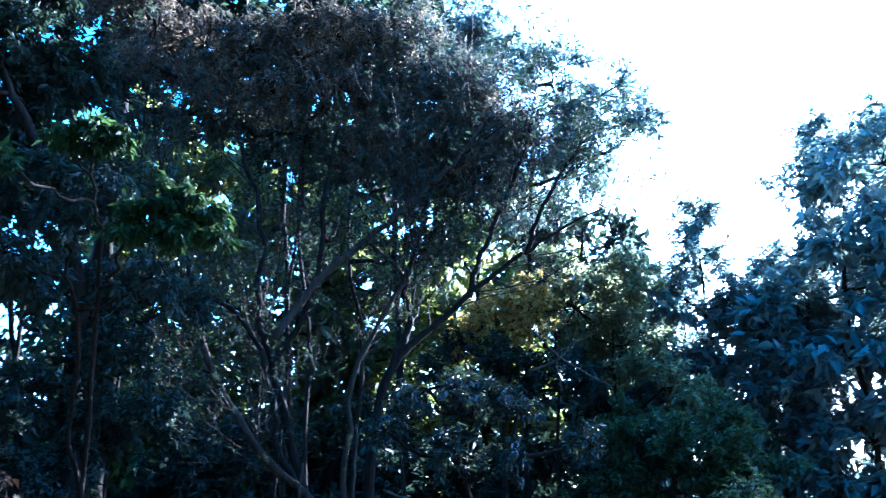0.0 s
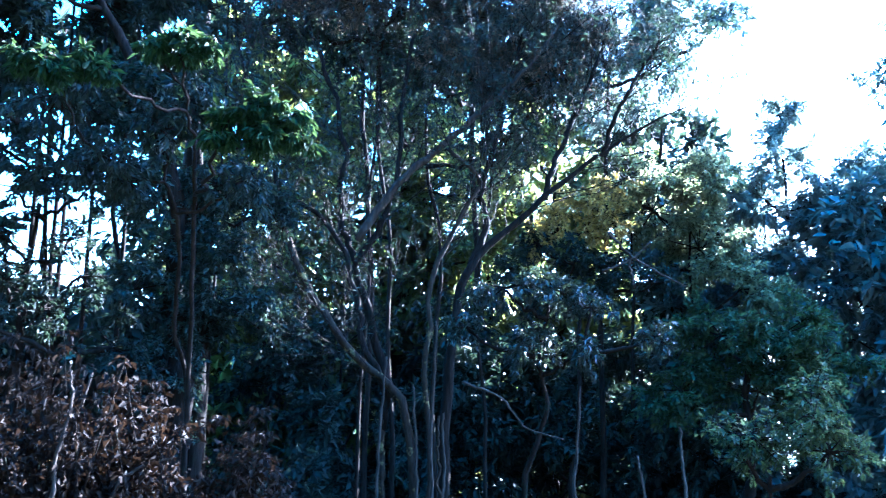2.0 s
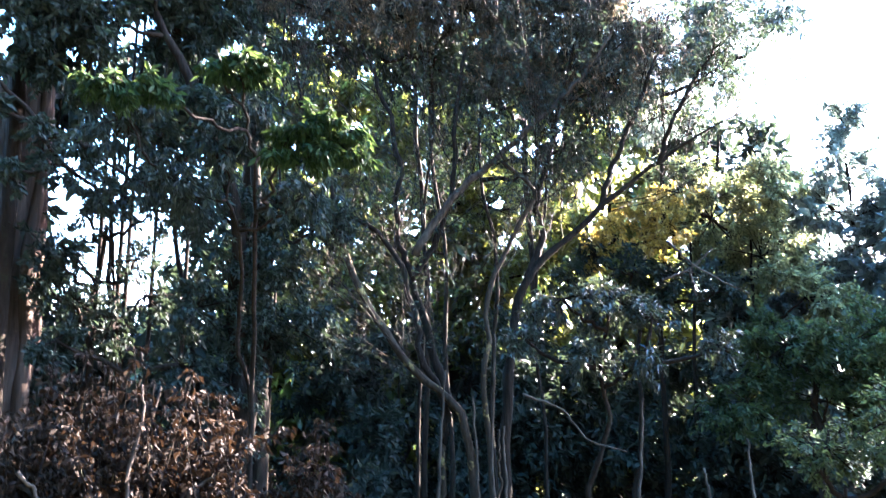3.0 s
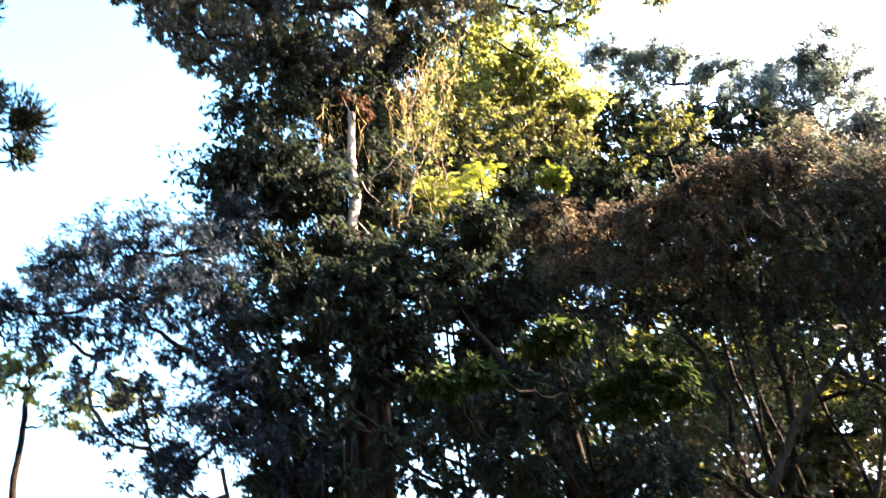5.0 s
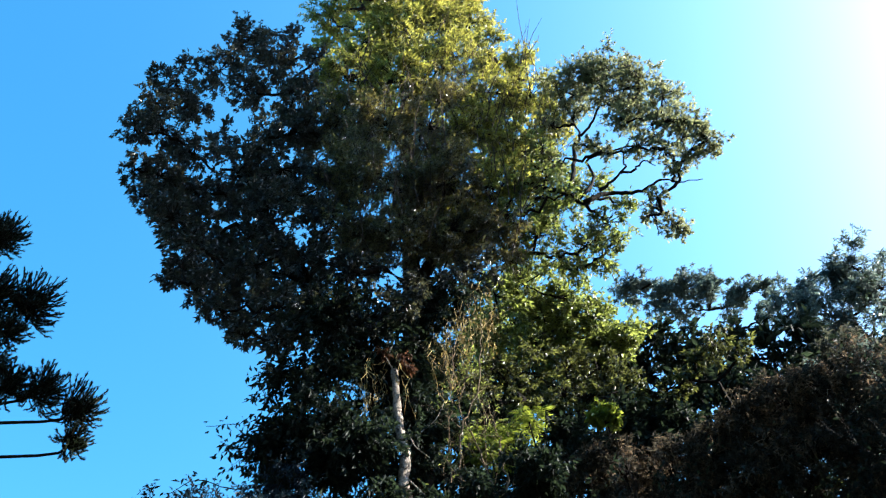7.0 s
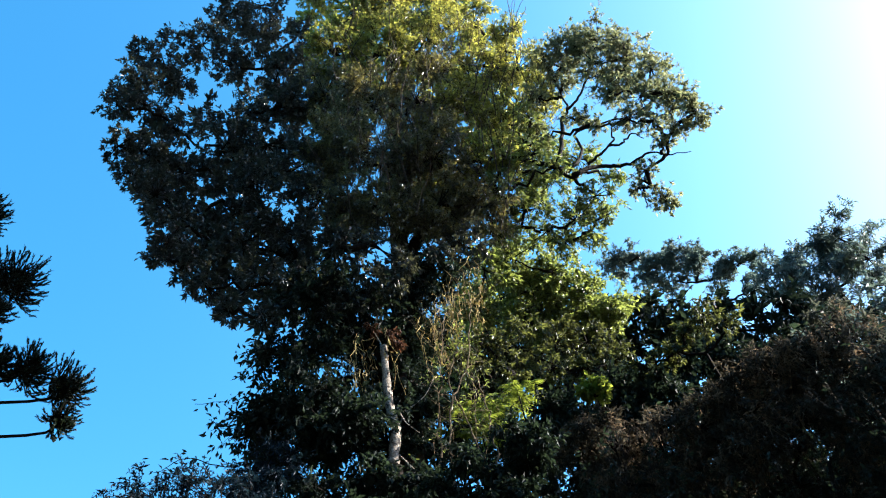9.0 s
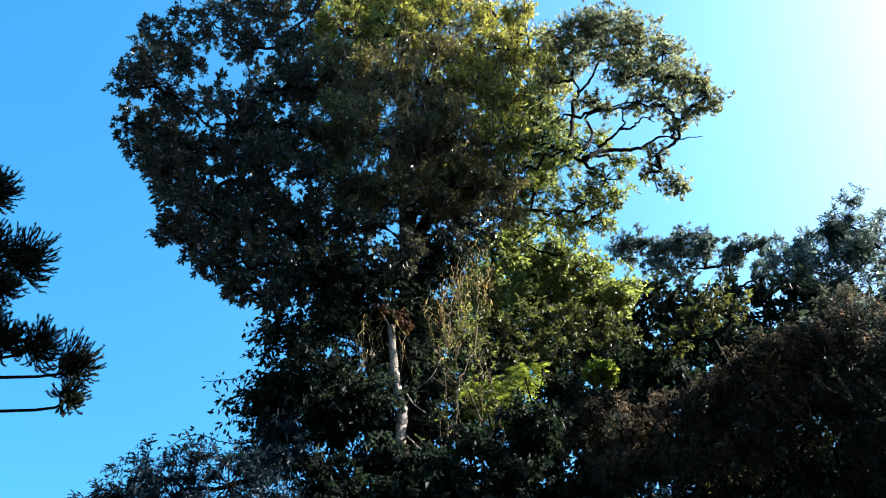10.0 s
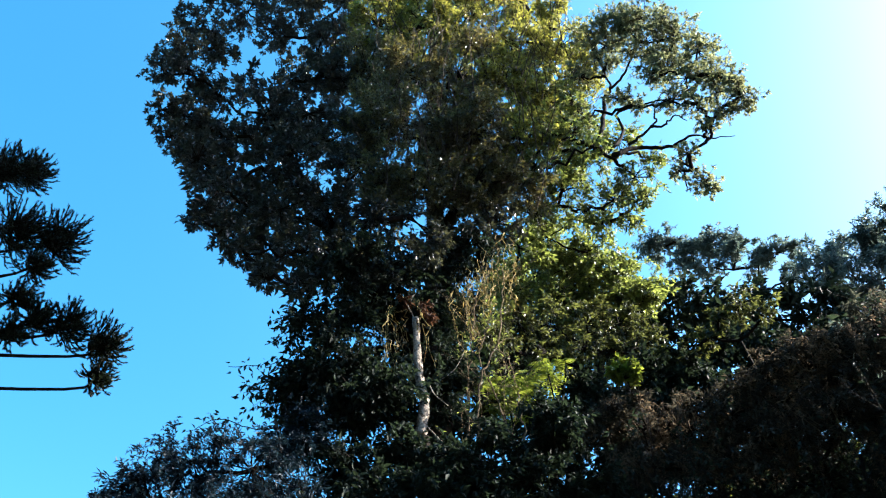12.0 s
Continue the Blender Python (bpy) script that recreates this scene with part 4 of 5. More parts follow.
DOME = [
    (1, 11.4, 8.1, 0.8), (1.8, 11.3, 8.1, 0.6), (2.5, 11.2, 7.6, 0.68), (3, 11.1, 7.1, 0.43),
    (1.5, 11.4, 6.9, 0.76), (2.3, 11.2, 6.6, 0.57), (0.6, 11.4, 6.7, 0.76), (1.4, 11.4, 6, 0.56),
    (0.3, 11.4, 7.7, 0.69), (0.8, 11.4, 8.8, 0.72), (2, 11.3, 7.2, 0.58), (-0.2, 11.4, 8.7, 0.71),
]
tree("round-crowned tree with fine blue-green leaves paled for haze", [(1.3, 11.7, -0.15), (1.3, 11.6, 3), (1.4, 11.5, 5), (1.5, 11.4, 7)], (0.04, 0.025), DOME, LEAF_HAZED, BARK, 22,
     size=0.095, cover=1.3, reach=0.5)
RIGHT_TALL = [
    (7.1, 13.5, 7.8, 0.73), (7.7, 13.2, 8, 0.67), (6.6, 13.8, 7.2, 0.61), (7.2, 13.5, 6.8, 0.88),
    (6.3, 13.9, 5.9, 0.75), (6.9, 13.7, 5.7, 0.86), (7.3, 13.4, 5.1, 0.85),
]
tree("tall blue-green tree paled for haze at the clearing's edge", [(7.0, 13.9, -0.15), (7.0, 13.8, 3), (7.0, 13.7, 5), (7.1, 13.6, 6.8)], (0.16, 0.03), RIGHT_TALL, LEAF_HAZED, BARK, 23,
     size=0.12, cover=2.0, reach=0.55)
RIGHT_MID = [
    (4.2, 12.6, 6.2, 0.38), (4.2, 12.6, 5.5, 0.52), (3.9, 12.7, 4.9, 0.56), (4.7, 12.4, 5, 0.37),
    (4.8, 12.4, 4.5, 0.64), (5.6, 12.1, 4.1, 0.73), (3.9, 12.8, 3.8, 0.51), (3.6, 12.9, 3.3, 0.51),
    (4.2, 12.7, 3.3, 0.51), (2.42, 13.1, 2.47, 0.46), (3.31, 12.9, 3.42, 0.42), (4.13, 12.7, 3.86, 0.39),
]
tree("slim pointed blue-green tree in the gap", [(4.3, 12.8, -0.15), (4.3, 12.7, 2), (4.3, 12.7, 4), (4.2, 12.6, 5.6)], (0.07, 0.012), RIGHT_MID, LEAF_HAZED, BARK, 24,
     size=0.10, cover=2.0, reach=0.55)
RIGHT_LOW = [
    (2.7, 10.7, 2.6, 0.61), (3.4, 10.5, 2.6, 0.61), (3.9, 10.4, 2.4, 0.61), (2.2, 10.8, 1.9, 0.53),
    (3.1, 10.6, 1.9, 0.53),
]
tree("low dark green tree in the thicket", [(3.0, 10.9, -0.15), (3.0, 10.8, 0.8), (3.0, 10.7, 1.5), (3.0, 10.6, 2.2)], (0.08, 0.04), RIGHT_LOW, LEAF_LIGHT, BARK, 25,
     size=0.09, cover=1.9)
# Tree added so its dark leaves put shade into a bright gap.
GLOOM = [
    (0.41, 11.2, 3.89, 0.3), (0.94, 11.2, 3.69, 0.3), (1.46, 11.1, 3.52, 0.33), (1.23, 11.2, 3.14, 0.3),
    (0.02, 11.2, 3.57, 0.27), (1.96, 11.1, 3.32, 0.31), (0.71, 11.2, 3.18, 0.28),
]
tree("dark leafy tree added to fill a gap with shade below the golden one", [(0.9, 11.6, -0.15), (0.9, 11.5, 1.0), (0.95, 11.4, 2.0), (1.0, 11.3, 3.0)], (0.04, 0.025), GLOOM, LEAF_DARK, BARK, 95, wobble=0.06,
     size=0.09, cover=2.2, reach=0.6)
GREY = [
    (0, 8.5, 2.9, 0.36), (0.5, 8.5, 2.9, 0.36), (0.9, 8.5, 2.7, 0.3), (0.8, 8.5, 2.3, 0.27),
    (0.3, 8.5, 2.3, 0.35), (1.5, 8.4, 2.4, 0.24), (-0.4, 8.5, 2.5, 0.27),
]
tree("bushy tree with drooping grey-green leaves", [(0.3, 8.9, -0.15), (0.3, 8.8, 0.8), (0.35, 8.7, 1.6), (0.4, 8.6, 2.4)], (0.035, 0.02), GREY, LEAF_GREY, BARK, 26,
     size=0.075, slim=0.36, cover=1.2, droop=0.45, flat=0.6)
SHRUB = [
    (2, 6.8, 1.5, 0.29), (2.4, 6.6, 1.7, 0.32), (2.5, 6.6, 1.4, 0.29), (1.9, 6.8, 1.4, 0.19),
]
tree("fresh green shrub at the forest edge", [(2.1, 6.9, -0.15), (2.1, 6.85, 0.4), (2.1, 6.8, 0.8), (2.1, 6.75, 1.2)], (0.03, 0.015), SHRUB, LEAF_LIGHT, BARK, 27,
     name="shrub", category="shrub", size=0.055, cover=1.2, reach=0.65)
UNDER = [
    (-2.6, 12.2, 1.3, 0.78), (-1.3, 12.4, 1.2, 0.78), (-0.2, 12.5, 1.6, 0.78), (0.9, 12.5, 1.3, 0.78),
    (1.8, 12.4, 1.3, 0.78), (-0.6, 12.5, 2.2, 0.69), (2.8, 12.2, 1, 0.78), (-3.8, 12.9, 2.7, 0.75),
    (-2.7, 13.2, 2.6, 0.75), (-1.6, 13.4, 2.2, 0.75), (0.2, 13.5, 2.6, 0.75), (1.4, 13.5, 2.5, 0.75),
    (2.5, 13.3, 2.3, 0.75), (-0.7, 13.5, 3, 0.66), (0.7, 13.5, 1.8, 0.75), (-2.7, 10.5, 0.7, 0.49),
    (4.41, 12.6, 0.72, 0.69), (-4.32, 12.5, 0.55, 0.56), (-2.39, 13.1, 0.55, 0.56),
]
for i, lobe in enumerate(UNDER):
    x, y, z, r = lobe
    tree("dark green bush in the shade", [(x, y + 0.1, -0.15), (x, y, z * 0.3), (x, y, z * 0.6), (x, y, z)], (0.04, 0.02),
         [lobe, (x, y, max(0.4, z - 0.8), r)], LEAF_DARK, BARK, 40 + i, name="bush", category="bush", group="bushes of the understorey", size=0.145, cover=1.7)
BRACKEN = [
    (-3.1, 5.3, 1.9, 0.21), (-3.4, 5.1, 1.8, 0.21), (-2.8, 5.4, 1.7, 0.19), (-3.4, 5.1, 1.7, 0.32),
    (-3, 5.3, 1.7, 0.32), (-3.2, 5.2, 1.3, 0.34), (-2.7, 5.5, 1.5, 0.34), (-2.3, 5.7, 1.5, 0.26),
    (-2.2, 5.7, 1.1, 0.3), (-1.7, 5.9, 1.3, 0.22), (-2.7, 5.5, 1.1, 0.3), (-3.6, 4.9, 1.5, 0.39),
    (-2.5, 5.6, 1.7, 0.19), (-2, 5.8, 1.4, 0.22),
]


def withered_shrub():
    """Upright brown shoots with curled dead leaves hanging along them, and a tangle below."""
    rng = np.random.default_rng(28)
    ob = thing("shrub", (-2.7, 5.6, -0.1), "withered bush of brown curled leaves on upright shoots", "shrub")
    lv = []
    for x, y, z, r in BRACKEN:
        for k in range(7):
            foot = np.array([x, y, 0]) + rng.standard_normal(3) * np.array([0.25, 0.2, 0]) - np.array([0, 0, 0.15])
            top = np.array([x, y, z]) + rng.standard_normal(3) * np.array([0.38, 0.2, 0.1]) + np.array([0, 0, r * rng.uniform(-0.5, 0.75)])
            p = curve([foot, foot * 0.45 + top * 0.55 + rng.standard_normal(3) * 0.12, top], 14)
            mesh_of("shoot", *tube(p, np.linspace(0.010, 0.003, len(p)), 5, rng, 0.06), BARK, ob, smooth=True)
            n = 130
            s = rng.uniform(0.15, 1.0, n) ** 0.6
            j = np.clip((s * len(p)).astype(int), 0, len(p) - 1)
            out_way = ball(rng, n) * np.array([1, 1, 0.5])
            b = p[j] + out_way * (rng.uniform(0.0, 0.26, n) * (1.3 - s))[:, None]
            l = rng.uniform(0.030, 0.078, n)
            lv.append(leaf_blades(b, unit(out_way * 0.6 + ball(rng, n) * 0.6 + np.array([0, 0, -0.7])), unit(out_way + ball(rng, n) * 0.8), l, l * rng.uniform(0.35, 0.6, n), 0.6))
    l2, t2 = foliage([(x, y, z * 0.7, r * 0.8) for x, y, z, r in BRACKEN], rng, 0.06, 0.42, 0.7, 14, 0.9, reach=0.7)
    tagged(mesh_of("twigwork", *stack(t2), BARK_STEM, ob), kind="stuff")
    tagged(mesh_of("dry_foliage", *stack(lv + l2), LEAF_DRY, ob), kind="stuff")


withered_shrub()


def thicket():
    """The wood's dark depth: slim trees behind the front row, lower towards the gap."""
    rng = np.random.default_rng(200)
    bearings = [-36, -32, -28, -24, -20, -17, -14, -10, -5, 0, 10, 20, 28, 34, 40, 45]
    heights = [24, 24, 21, 16, 14, 15, 19, 23, 24, 26, 28, 28, 28, 26, 22, 14]
    for k in range(22):
        az = -36 + k * 3.75 + rng.uniform(-1.2, 1.2)
        open_part = -6 < az < 25
        d = rng.uniform(15.0, 17.0) if open_part else rng.uniform(11.6, 14.2)
        top = 1.6 + d * math.tan(radians(np.interp(az, bearings, heights))) - 0.8
        x, y = -d * sin(radians(az)), d * cos(radians(az))
        lobes = []
        n = int(5 + top * 1.5)
        for q in range(n):
            z = top * (q + 0.6) / n + rng.uniform(-0.2, 0.2)
            el = math.degrees(math.atan2(z - 1.6, d))
            if 25.5 < az < 37.5 and 7 < el < 20:
                continue
            w = rng.uniform(-0.75, 0.75)
            lobes.append((x + w * cos(radians(az)), y + w * sin(radians(az)), max(z, 0.5), rng.uniform(0.55, 0.85)))
            if open_part and z < 3.4:
                lobes.append((x - w * cos(radians(az)), y - w * sin(radians(az)) + 0.6, max(z, 0.5), 0.8))
        # On the right the pale leaf stands in for haze.
        leaf = LEAF_DARK if az > 21 else (LEAF_OLIVE if az > -6 else (LEAF_DARK if az > -12 else LEAF_HAZED))
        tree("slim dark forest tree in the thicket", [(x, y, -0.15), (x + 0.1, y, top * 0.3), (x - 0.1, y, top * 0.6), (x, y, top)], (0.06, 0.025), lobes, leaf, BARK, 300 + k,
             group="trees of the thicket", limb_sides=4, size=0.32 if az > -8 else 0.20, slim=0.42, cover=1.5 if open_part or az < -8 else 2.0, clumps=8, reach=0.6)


thicket()

# ---------------------------------------------------------------- the many-stemmed tree
def stem_tree():
    rng = np.random.default_rng(31)
    ob = thing("tree", (-1.1, 9.4, -0.1), "many-stemmed tree with crooked lichen-spotted limbs and bare twigs", "tree")
    ways = [  # girth below and above, bark, and the way of each stem
        (0.052, 0.036, BARK_STEM, [(-0.95, 9.36, -0.15), (-1.0, 9.34, 0.54), (-1.05, 9.33, 1.15), (-1.17, 9.31, 1.74), (-1.58, 9.25, 2.11), (-1.94, 9.17, 2.52), (-2.28, 9.09, 3.06), (-2.56, 9.01, 3.68), (-2.83, 8.92, 4.14)]),
        (0.046, 0.026, BARK, [(-1.39, 9.38, 1.39), (-1.38, 9.38, 1.83), (-1.64, 9.34, 2.41), (-1.78, 9.31, 3.13), (-2.08, 9.24, 3.76), (-2.6, 9.1, 4.1)]),
        (0.058, 0.024, BARK, [(-1.2, 9.32, 1.76), (-1.38, 9.49, 1.96), (-1.57, 9.45, 2.68), (-1.75, 9.42, 3.28), (-1.47, 9.47, 3.81), (-1.31, 9.5, 4.48), (-1.27, 9.5, 5.35), (-1.15, 9.52, 6.25)]),
        (0.045, 0.020, BARK, [(-1.75, 9.42, 3.28), (-1.97, 9.37, 3.89), (-1.95, 9.37, 4.74), (-2.17, 9.32, 5.6), (-2.47, 9.24, 6.33)]),
        (0.032, 0.030, BARK_STEM, [(-1.33, 9.4, -0.15), (-1.35, 9.39, 0.52), (-1.4, 9.38, 1.14), (-1.39, 9.38, 1.51), (-1.36, 9.39, 1.96)]),
        (0.036, 0.024, BARK_STEM, [(-0.82, 9.26, -0.15), (-0.83, 9.26, 0.56), (-0.85, 9.26, 1.4), (-0.89, 9.25, 2.28), (-0.84, 9.26, 3.06), (-0.6, 9.28, 3.73), (-0.31, 9.3, 4.2), (-0.48, 9.29, 4.48), (-0.68, 9.27, 4.67)]),
        (0.020, 0.012, BARK_STEM, [(-0.64, 9.17, -0.15), (-0.69, 9.17, 0.57), (-0.73, 9.17, 1.17), (-0.73, 9.17, 1.56)]),
        (0.075, 0.007, BARK, [(-0.6, 9.4, -0.15), (-0.67, 9.37, 0.55), (-0.65, 9.38, 1.78), (-0.55, 9.38, 2.81), (-0.41, 9.39, 3.29), (-0.11, 9.41, 3.58), (0.31, 9.41, 3.96), (0.84, 9.39, 4.41), (1.16, 9.36, 4.62), (1.61, 9.3, 4.9), (2.17, 9.2, 5.14)]),
        (0.046, 0.018, BARK, [(-0.41, 9.39, 3.29), (-0.23, 9.5, 3.77), (-0.29, 9.5, 4.18), (-0.12, 9.51, 4.82), (0.05, 9.51, 5.61), (0.26, 9.51, 6.41)]),
        (0.040, 0.016, BARK, [(0.45, 9.41, 4.08), (0.62, 9.5, 4.66), (0.92, 9.48, 5.28), (1.13, 9.47, 5.91), (1.34, 9.44, 6.48)]),
        (0.032, 0.012, BARK, [(1.15, 9.36, 4.61), (1.29, 9.25, 5.04), (1.62, 9.2, 5.64), (1.87, 9.16, 5.96)]),
        (0.032, 0.012, BARK, [(-2.53, 8.98, 3.62), (-2.65, 8.87, 4.33), (-2.97, 8.76, 5.19), (-3.13, 8.7, 5.95)]),
        (0.050, 0.020, BARK_TWIG, [(-1.74, 9.32, 3.57), (-1.27, 9.40, 4.30), (-0.63, 9.48, 4.89), (-0.05, 9.51, 5.43), (0.39, 9.51, 5.92), (0.74, 9.50, 6.46)]),
    ]
    twigs, fine = [], []
    for k, (r0, r1, bark, pts) in enumerate(ways):
        p = curve(pts, 30)
        s = np.linspace(0, 1, len(p))[:, None]
        p += np.sin(5.1 * 2 * pi * s + 6.3 * rng.random()) * np.sin(pi * s) * rng.standard_normal(3) * np.array([1, 1, 0.3]) * 0.015
        p[1:-1] += rng.standard_normal((len(p) - 2, 3)) * 0.012
        mesh_of("stem", *tube(p, np.linspace(r0, r1, len(p)), 9, rng, 0.1), bark, ob, smooth=True)
        if k in (4, 6):
            continue
        up = p[len(p) // 2:] if k in (0, 2, 5, 7) else p[2:]
        first, second, third = ramify(up, 0.016, rng, (9, 6, 4), 0.55, 0.85, 0.3, 0.05)
        twigs += first + second
        fine += third
    tagged(mesh_of("branchwork", *twigs_of(twigs), BARK, ob), kind="stuff")
    tagged(mesh_of("bare_twigwork", *twigs_of(fine, 0.5), BARK_TWIG, ob, "fine grey bare twigs"), kind="stuff")
    tagged(mesh_of("crown", *leaves_on(fine, rng, 8, 0.070, 0.38, 0.3, 0.35), LEAF_DARK, ob), kind="stuff")


stem_tree()


# ---------------------------------------------------------------- bare stems
def dead_stem(points, r0, r1, label, bark, seed, name="bare_stem"):
    rng = np.random.default_rng(seed)
    p = curve(points, 18)
    s = np.linspace(0, 1, len(p))[:, None]
    for turns in (1.3, 3.7):
        p += np.sin(turns * 2 * pi * s + 6.3 * rng.random()) * np.sin(pi * s) * rng.standard_normal(3) * (0.012 / turns)
    p[1:-1] += rng.standard_normal((len(p) - 2, 3)) * 0.005
    tagged(mesh_of(name, *tube(p, np.linspace(r0, r1, len(p)), 9, rng, 0.06), bark, smooth=True), label, "tree stem", "bare stems in the undergrowth")


def dead_trunk():
    rng = np.random.default_rng(50)
    ob = thing("dead_tree", (-5.65, 7.6, -0.1), "pale peeling dead trunk with dark scars beside the tall tree", "dead tree")
    # The lower trunk takes the dark bark, the upper part the pale one.
    low = curve([(-5.65, 7.6, -0.15), (-5.72, 7.5, 3), (-5.78, 7.45, 6), (-5.77, 7.42, 7.70)], 18)
    mesh_of("dark_foot", *tube(low, np.linspace(0.09, 0.085, len(low)), 10, rng, 0.05), BARK, ob, "dark mossy lower trunk", smooth=True)
    high = curve([(-5.80, 7.39, 7.73), (-5.76, 7.43, 8.04), (-5.73, 7.45, 8.33), (-5.77, 7.42, 8.73), (-5.76, 7.42, 9.29), (-5.75, 7.43, 9.84)], 26)
    high[1:-1] += rng.standard_normal((len(high) - 2, 3)) * 0.005
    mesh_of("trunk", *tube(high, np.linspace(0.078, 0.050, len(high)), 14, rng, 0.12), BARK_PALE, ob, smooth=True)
    for pts in ([(-5.76, 7.40, 9.83), (-5.82, 7.35, 10.07), (-5.86, 7.32, 10.26)], [(-5.66, 7.47, 8.64), (-5.54, 7.44, 8.31), (-5.40, 7.54, 8.10)], [(-5.70, 7.45, 8.31), (-5.61, 7.64, 8.65), (-5.45, 7.87, 8.93), (-5.31, 7.96, 9.21)],
                [(-5.71, 7.44, 7.86), (-5.56, 7.42, 7.64), (-5.48, 7.48, 7.50)]):
        p = curve(pts, 9)
        mesh_of("branch_stub", *tube(p, np.linspace(0.012, 0.005, len(p)), 7, rng, 0.1), BARK_PALE, ob, smooth=True)


dead_trunk()
for k, (x, y, top, lean) in enumerate([(-1.35, 9.0, 2.2, 0.05), (-0.95, 9.0, 1.9, -0.05), (-0.78, 9.05, 2.6, 0.02), (-0.65, 8.9, 1.6, 0.0), (1.45, 8.95, 1.2, -0.06), (1.85, 8.9, 1.5, -0.03),
                                       (0.75, 8.8, 1.9, 0.05), (-3.05, 5.7, 1.9, 0.15)]):
    dead_stem([(x, y, -0.15), (x - lean * 0.4, y, top * 0.4), (x + lean * 0.3, y, top * 0.75), (x + lean, y, top)], 0.022, 0.010, "thin pale bare stem", BARK_TWIG, 60 + k)


for k, pts in enumerate([[(1.07, 8.36, 3.46), (1.34, 8.33, 3.18), (1.81, 8.25, 2.89)], [(1.01, 8.37, 3.06), (1.28, 8.34, 3.17), (1.50, 8.31, 3.36)], [(1.28, 8.34, 3.17), (1.32, 8.33, 2.88)],
                         [(-0.40, 8.19, 1.92), (-0.01, 8.21, 1.76), (0.21, 8.21, 1.50), (0.59, 8.20, 1.38)], [(-2.51, 5.26, 0.98), (-2.39, 5.33, 1.23), (-2.09, 5.35, 1.35)],
                         [(-2.67, 4.95, 1.01), (-2.66, 4.96, 1.32), (-2.64, 4.97, 1.71), (-2.64, 4.97, 1.89)], [(-3.26, 4.69, 1.35), (-3.14, 4.77, 1.18), (-3.05, 4.83, 1.01)]]):
    dead_stem(pts, 0.014, 0.006, "thin grey dead bough caught in the undergrowth", BARK_TWIG, 120 + k, "dead_bough")


# ---------------------------------------------------------------- araucaria
def araucaria():
    rng = np.random.default_rng(71)
    ob = thing("araucaria", (-14.8, 1.2, -0.1), "araucaria pine with brush-like tufts at the ends of level boughs", "tree")
    trunk = curve([(-14.8, 1.2, -0.15), (-14.8, 1.2, 6), (-14.75, 1.2, 12), (-14.75, 1.2, 18)], 20)
    mesh_of("trunk", *tube(trunk, np.linspace(0.32, 0.16, len(trunk)), 14, rng, 0.04), BARK, ob, smooth=True)
    tufts = [((-11.76, 3.26, 14.70), 0.45), ((-11.86, 2.89, 14.50), 0.47), ((-11.51, 4.06, 13.18), 0.58), ((-11.71, 3.43, 13.06), 0.58), ((-11.55, 3.93, 12.41), 0.32), ((-11.26, 4.69, 11.31), 0.41),
             ((-11.01, 5.23, 11.05), 0.45), ((-10.97, 5.32, 10.39), 0.29), ((-11.43, 4.25, 11.28), 0.34), ((-11.57, 3.87, 11.61), 0.33), ((-11.55, 3.93, 10.85), 0.30)]
    fingers = []
    for c, r in tufts:
        c = np.array(c)
        zr = c[2] - 0.25
        p = curve([(-14.75, 1.2, zr - 0.1), (-13.2, 2.6, zr - 0.15), (c[0] - 0.3, c[1] - 0.3, zr), c], 14)
        mesh_of("limb", *tube(p, np.linspace(0.045, 0.016, len(p)), 7, rng, 0.05), BARK, ob, smooth=True)
        n = int(320 * r)
        d = unit(ball(rng, n) + np.array([0.35, 0.45, -0.1]))
        s = c + ball(rng, n) * 0.35 * r
        m = s + d * r * 0.62 * rng.uniform(0.6, 1.15, n)[:, None]
        e = m + unit(d + np.array([0, 0, 0.45])) * r * 0.3 * rng.uniform(0.6, 1.2, n)[:, None]
        f = e + unit(d * 0.7 + np.array([0, 0, 0.7])) * r * 0.2
        fingers += [(s, m), (m, e), (e, f)]
    a0 = np.concatenate([f[0] for f in fingers])
    a1 = np.concatenate([f[1] for f in fingers])
    tagged(mesh_of("branchwork", *prisms(a0, a1, np.full(len(a0), 0.012), np.full(len(a0), 0.008)), BARK, ob), kind="stuff")
    k = 9
    i = np.repeat(np.arange(len(a0)), k)
    t = unit(a1 - a0)[i]
    out_way = unit(np.cross(t, ball(rng, len(i))))
    base = a0[i] + (a1 - a0)[i] * rng.uniform(0, 1, len(i))[:, None]
    ln = rng.uniform(0.04, 0.065, len(i))
    tagged(mesh_of("foliage", *leaf_blades(base, unit(t * 1.3 + out_way), out_way, ln, ln * 0.33), NEEDLE, ob), kind="stuff")


araucaria()


